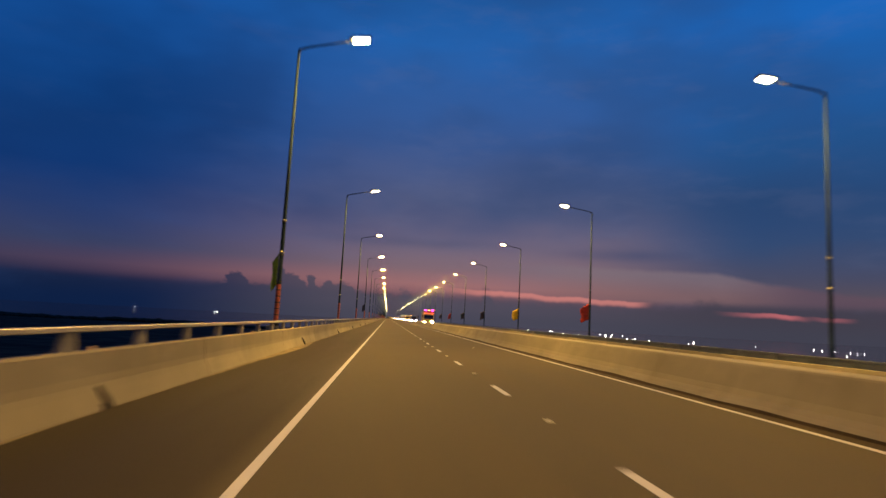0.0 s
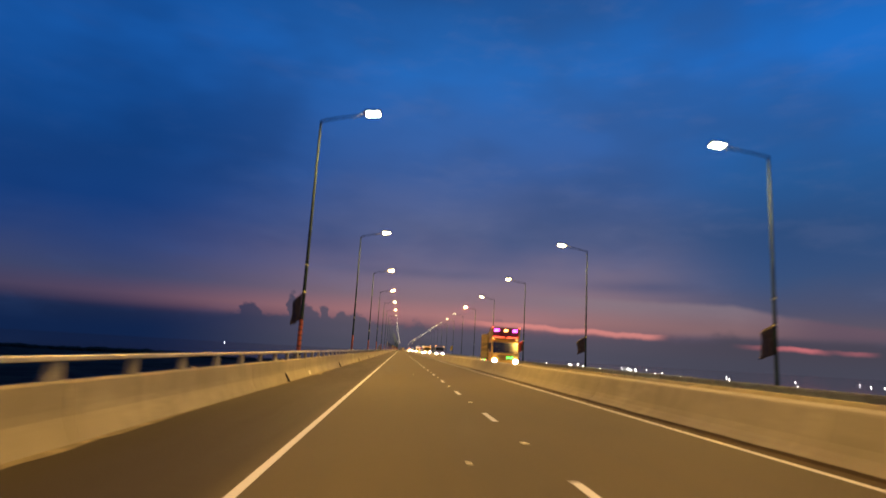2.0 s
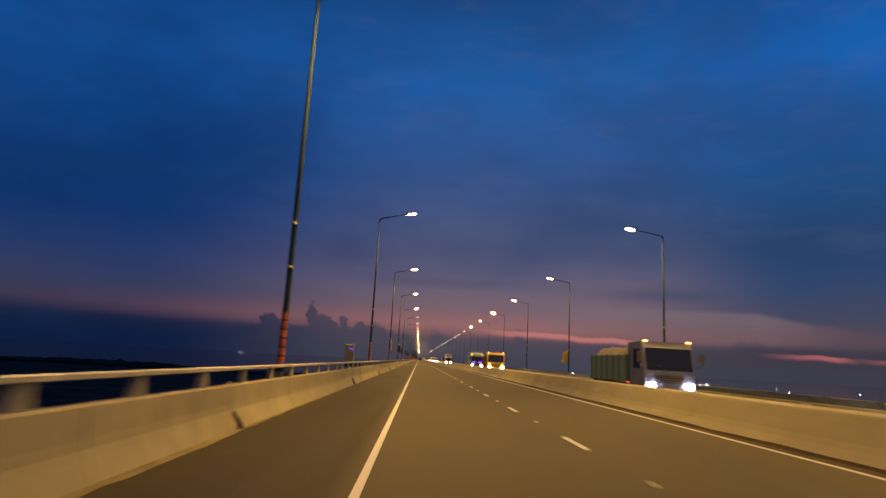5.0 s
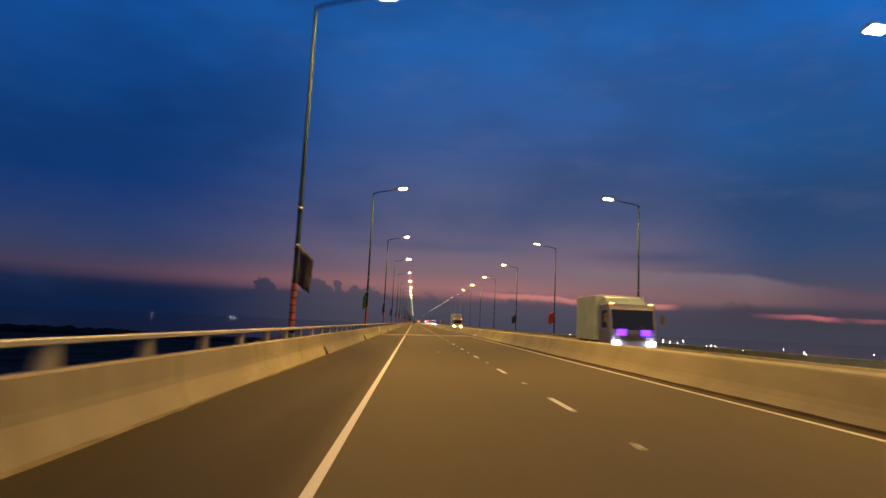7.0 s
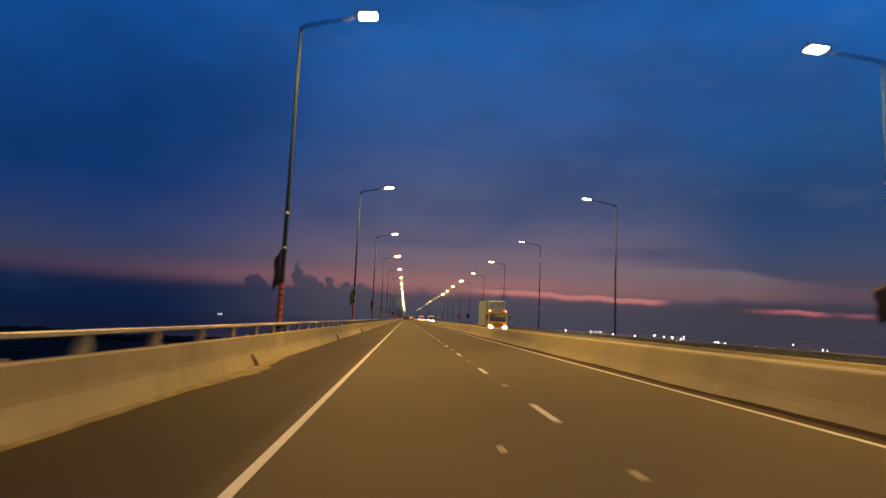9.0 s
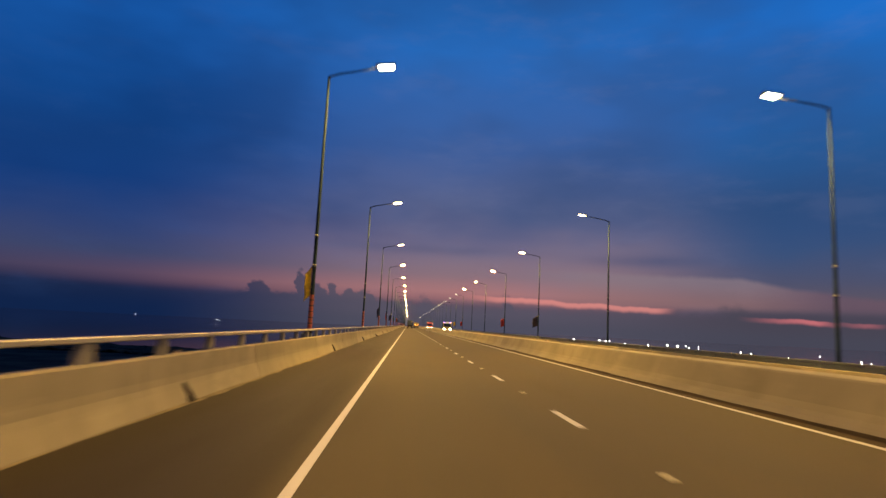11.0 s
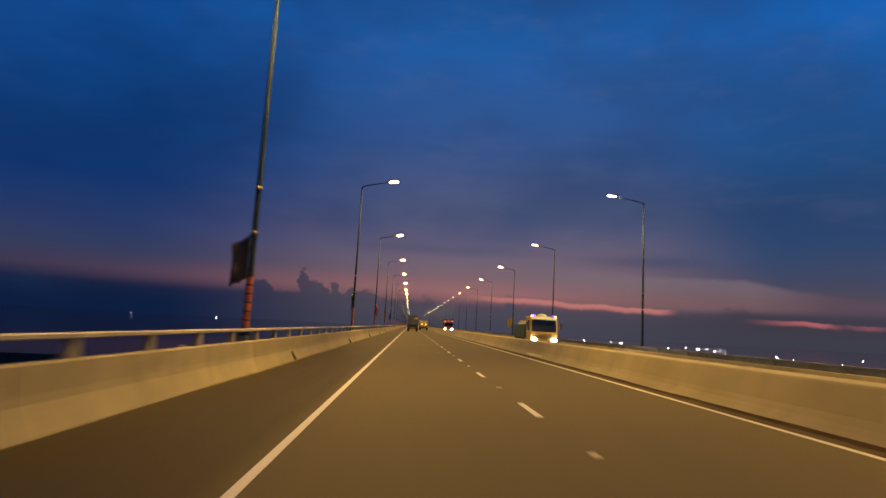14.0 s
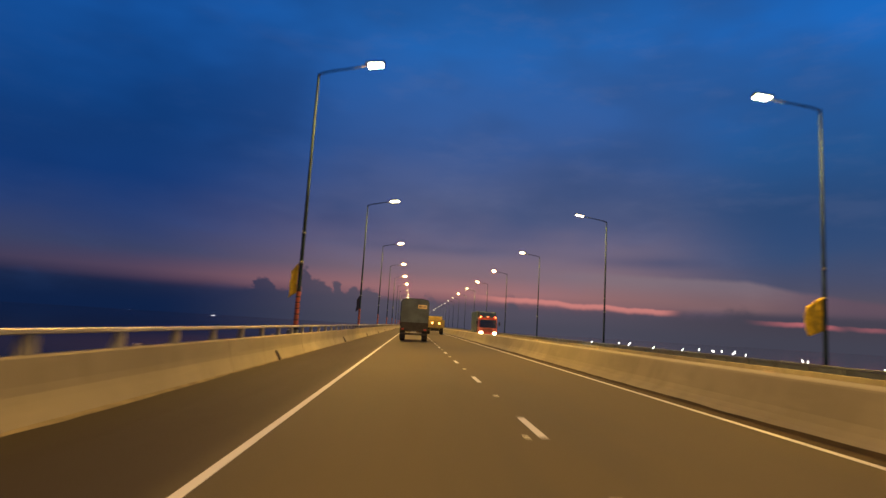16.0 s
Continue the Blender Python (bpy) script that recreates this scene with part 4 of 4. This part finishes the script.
def yellow_lorry(x, y):
    top = empty("lorry", pose(x, y, ground_z(x)))
    tagged(top, "yellow open-backed lorry with lit tail lights", "truck")
    w2 = 1.1
    part("bed", box(bmesh.new(), -w2, w2, 0.0, 5.0, 0.85, 1.0, 0.02), YELLOW, top)
    for s in (-1, 1):
        part("side_board", box(bmesh.new(), s * w2 - 0.04, s * w2 + 0.04, 0.005, 5.0, 0.99, 1.9, 0.01), YELLOW, top)
    tail = part("tailgate", box(bmesh.new(), -w2, w2, -0.06, 0.0, 0.85, 1.9, 0.02), YELLOW, top)
    for i in range(4):
        xx = -0.85 + i * 0.57
        part("tailgate_rib", box(bmesh.new(), xx - 0.04, xx + 0.04, -0.1, -0.055, 0.87, 1.88, 0.01), YELLOW, tail)
    part("cab", softened(prism_x(bmesh.new(), [(5.1, 0.6), (5.1, 2.4), (6.3, 2.4), (6.7, 1.4), (6.75, 0.6)], -1.05, 1.05), 0.05), YELLOW, top)
    part("chassis", box(bmesh.new(), -0.45, 0.45, 0.1, 6.4, 0.5, 0.8, 0.02), CHASSIS, top)
    part("bumper", box(bmesh.new(), -1.0, 1.0, -0.08, 0.02, 0.45, 0.6, 0.02), CHASSIS, top)
    for s in (-1, 1):
        light(top, "tail_light", s * 0.45, -0.1, 1.45, 0.2, 0.18, AMBERLIGHT, "lit amber tail light")
        wheel(top, s * 0.86, 1.3, 0.46, 0.4)
        wheel(top, s * 0.9, 5.7, 0.46)


covered_pickup(0.66, 655.8)
yellow_lorry(3.55, 690.0)

# ------------------------------------------------------------------ cabinet outside the parapet
cabinet = empty("control_cabinet", pose(-5.04, 236.45, 0.0))
tagged(cabinet, "pale steel control cabinet on a bracket outside the parapet", "cabinet")
part("housing", box(bmesh.new(), -0.30, 0.30, -0.09, 0.09, 0.72, 1.88, 0.02), coat("cabinet_paint", (0.22, 0.205, 0.15), 0.6), cabinet)
part("roof", softened(prism_x(bmesh.new(), [(-0.14, 1.885), (-0.14, 1.91), (0.13, 1.95), (0.13, 1.885)], -0.34, 0.34), 0.01), coat("cabinet_paint", (0.22, 0.205, 0.15), 0.6), cabinet)
part("door", box(bmesh.new(), -0.26, 0.26, -0.105, -0.088, 0.8, 1.82, 0.006), coat("cabinet_paint", (0.22, 0.205, 0.15), 0.6), cabinet)
part("door_handle", box(bmesh.new(), 0.2, 0.24, -0.13, -0.102, 1.2, 1.36, 0.005), CHASSIS, cabinet)
for k in range(3):
    light(cabinet, "display_bar", 0.03 + k * 0.085, -0.102, 1.66 - k * 0.012, 0.05, 0.035, BLUELIGHT, "blue lit display mark")
part("bracket", box(bmesh.new(), -0.28, 0.75, -0.09, 0.09, 0.55, 0.72, 0.01), STEEL, cabinet)
part("bracket_arm", tube(bmesh.new(), [(0.95, 0, -0.05), (-0.2, 0, 0.56)], [0.05, 0.05], 8), STEEL, cabinet)

# ------------------------------------------------------------------ deck joint
part("joint_band", strip_mesh(-3.42, 5.5, 328.9, 330.85, 0.008), JOINT, road, "pale concrete beside the deck joint")
part("joint_band", strip_mesh(-3.42, 5.5, 331.15, 333.2, 0.008), JOINT, road, "pale concrete beside the deck joint")
part("joint_seal", strip_mesh(-3.42, 5.5, 330.85, 331.15, 0.005), GUTTER, road, "dark rubber joint seal")
for x0, x1, y in ((-0.9, 0.7, 331.25), (3.6, 4.6, 331.3)):
    part("mortar_patch", strip_mesh(x0, x1, y, y + 0.5, 0.011), REFLECT, road, "pale mortar patch")
cover = prism(bmesh.new(), [(-3.41, -0.06), (-3.505, 0.16), (-3.535, 0.24), (-3.552, 0.335), (-3.58, 0.635), (-3.60, 0.635), (-3.575, 0.33), (-3.43, -0.06)], 330.6, 333.0)
part("joint_cover", cover, COVER, road, "pale steel cover plate")
cover = prism(bmesh.new(), [(5.535, 0.20), (5.735, 0.345), (5.745, 0.335), (5.545, 0.19)], 329.4, 331.4)
part("joint_cover", cover, COVER, road, "pale steel cover plate")
part("joint_cover", box(bmesh.new(), 5.97, 6.6, 330.1, 331.9, 0.805, 0.818, 0.004), COVER, road, "pale steel cover plate")
# two short pale patches low on the parapet's sloping foot
for y in (106.5, 319.2):
    cover = prism(bmesh.new(), [(-3.42, -0.03), (-3.485, 0.12), (-3.495, 0.11), (-3.43, -0.04)], y, y + 0.5)
    part("reflector_plate", cover, COVER, road, "pale patch at the foot of the parapet")

# ------------------------------------------------------------------ mortar smeared on the foot of the median
MORTAR = speckled("smeared_mortar", (0.42, 0.385, 0.285), 0.3, 2.0, 0.9)
for y0, y1, seed in ((243.6, 247.2, 1.0), (565.6, 569.0, 2.0)):
    smear = bmesh.new()
    last = None
    steps = int((y1 - y0) / 0.12)
    for i in range(steps + 1):
        u = i / steps
        swell = sin(pi * min(1.0, max(0.0, u))) ** 0.5
        mid = 0.55 - 0.2 * noise.noise((u * 2.5, seed, 0))
        half = 0.42 * swell * (0.75 + 0.5 * noise.noise((u * 6.0, seed, 4.0)))
        row = []
        for f in (max(0.0, mid - half), mid, min(1.0, mid + half)):
            row.append(smear.verts.new((5.49 + 0.205 * f - 0.008, y0 + (y1 - y0) * u, 0.172 + 0.146 * f)))
        if last:
            for a in (0, 1):
                smear.faces.new((last[a], last[a + 1], row[a + 1], row[a]))
        last = row
    part("mortar_smear", smear, MORTAR, road, "pale mortar smear on the median foot")

# ------------------------------------------------------------------ scuppers at the foot of the parapet
slot = bmesh.new()
box(slot, -3.46, -3.40, -0.07, 0.07, -0.1, 0.0, 0.012)
slot_mesh = mesh_of("scupper", slot, RUBBER)
pipe = tube(bmesh.new(), [(-3.385, 0.05, -0.07), (-3.43, 0.02, 0.03), (-3.54, -0.05, 0.20)], [0.042, 0.04, 0.04], 10)
pipe_mesh = mesh_of("drain_spout", pipe, RUBBER)
for k in range(46):
    y = 13.3 + 17.667 * k
    for me in (slot_mesh, pipe_mesh):
        ob = new(me.name, me)
        ob.parent = road
        ob.location.y = y

# a heap of dirt swept against the parapet
DIRT = speckled("brown_dirt", (0.055, 0.034, 0.018), 0.5, 6.0, 0.95, relief=0.01, spec=0.1)
heap = bmesh.new()
grid = [[heap.verts.new((-3.52 + 0.42 * i / 10, -0.45 + 0.9 * j / 14, -0.095 + max(0.0, (0.17 * sin(pi * j / 14) ** 1.5) * (1 - i / 10) ** 0.8 * (1 + 1.1 * noise.noise((i * 0.7, j * 0.8, 9.0))))))
         for i in range(11)] for j in range(15)]
for g0, g1 in zip(grid, grid[1:]):
    for i in range(10):
        heap.faces.new((g0[i], g0[i + 1], g1[i + 1], g1[i]))
ob = part("dirt_heap", heap, DIRT, road, "dark brown dirt swept against the parapet foot", True)
ob.location.y = 491.0

# ------------------------------------------------------------------ lane dashes and studs
dash = mesh_of("lane_dash", strip_mesh(LANE - 0.05, LANE + 0.05, -1.45, 0.0), PAINT)
dash_far = mesh_of("lane_dash", strip_mesh(2 * MID - LANE - 0.05, 2 * MID - LANE + 0.05, -1.45, 0.0), PAINT)
stud_bm = bmesh.new()
box(stud_bm, LANE - 0.045, LANE + 0.045, -0.045, 0.045, ground_z(LANE) - 0.005, ground_z(LANE) + 0.018, 0.006)
stud = mesh_of("road_stud", stud_bm, REFLECT)
for k in range(-12, 186):
    y = 16.8 + 6.367 * k
    for me, yy in ((dash, y), (dash_far, y + 1.2), (stud, y + 2.4)):
        ob = new(me.name, me)
        ob.parent = road
        ob.location.y = yy
patch = bmesh.new()
box(patch, -0.035, 0.035, -0.05, 0.05, -0.005, 0.01, 0.004)
patch_mesh = mesh_of("pale_patch", patch, REFLECT)
for x, y in ((1.15, 357.6), (0.82, 299.3), (1.16, 514.2), (0.65, 147.7), (1.9, 620.2), (1.53, 568.8), (1.15, 87.7), (1.05, 111.0), (1.76, 31.8), (3.95, 31.9), (1.0, 245.2)):
    ob = new("pale_patch", patch_mesh)
    ob.parent = road
    ob.location = (x, y, ground_z(x))
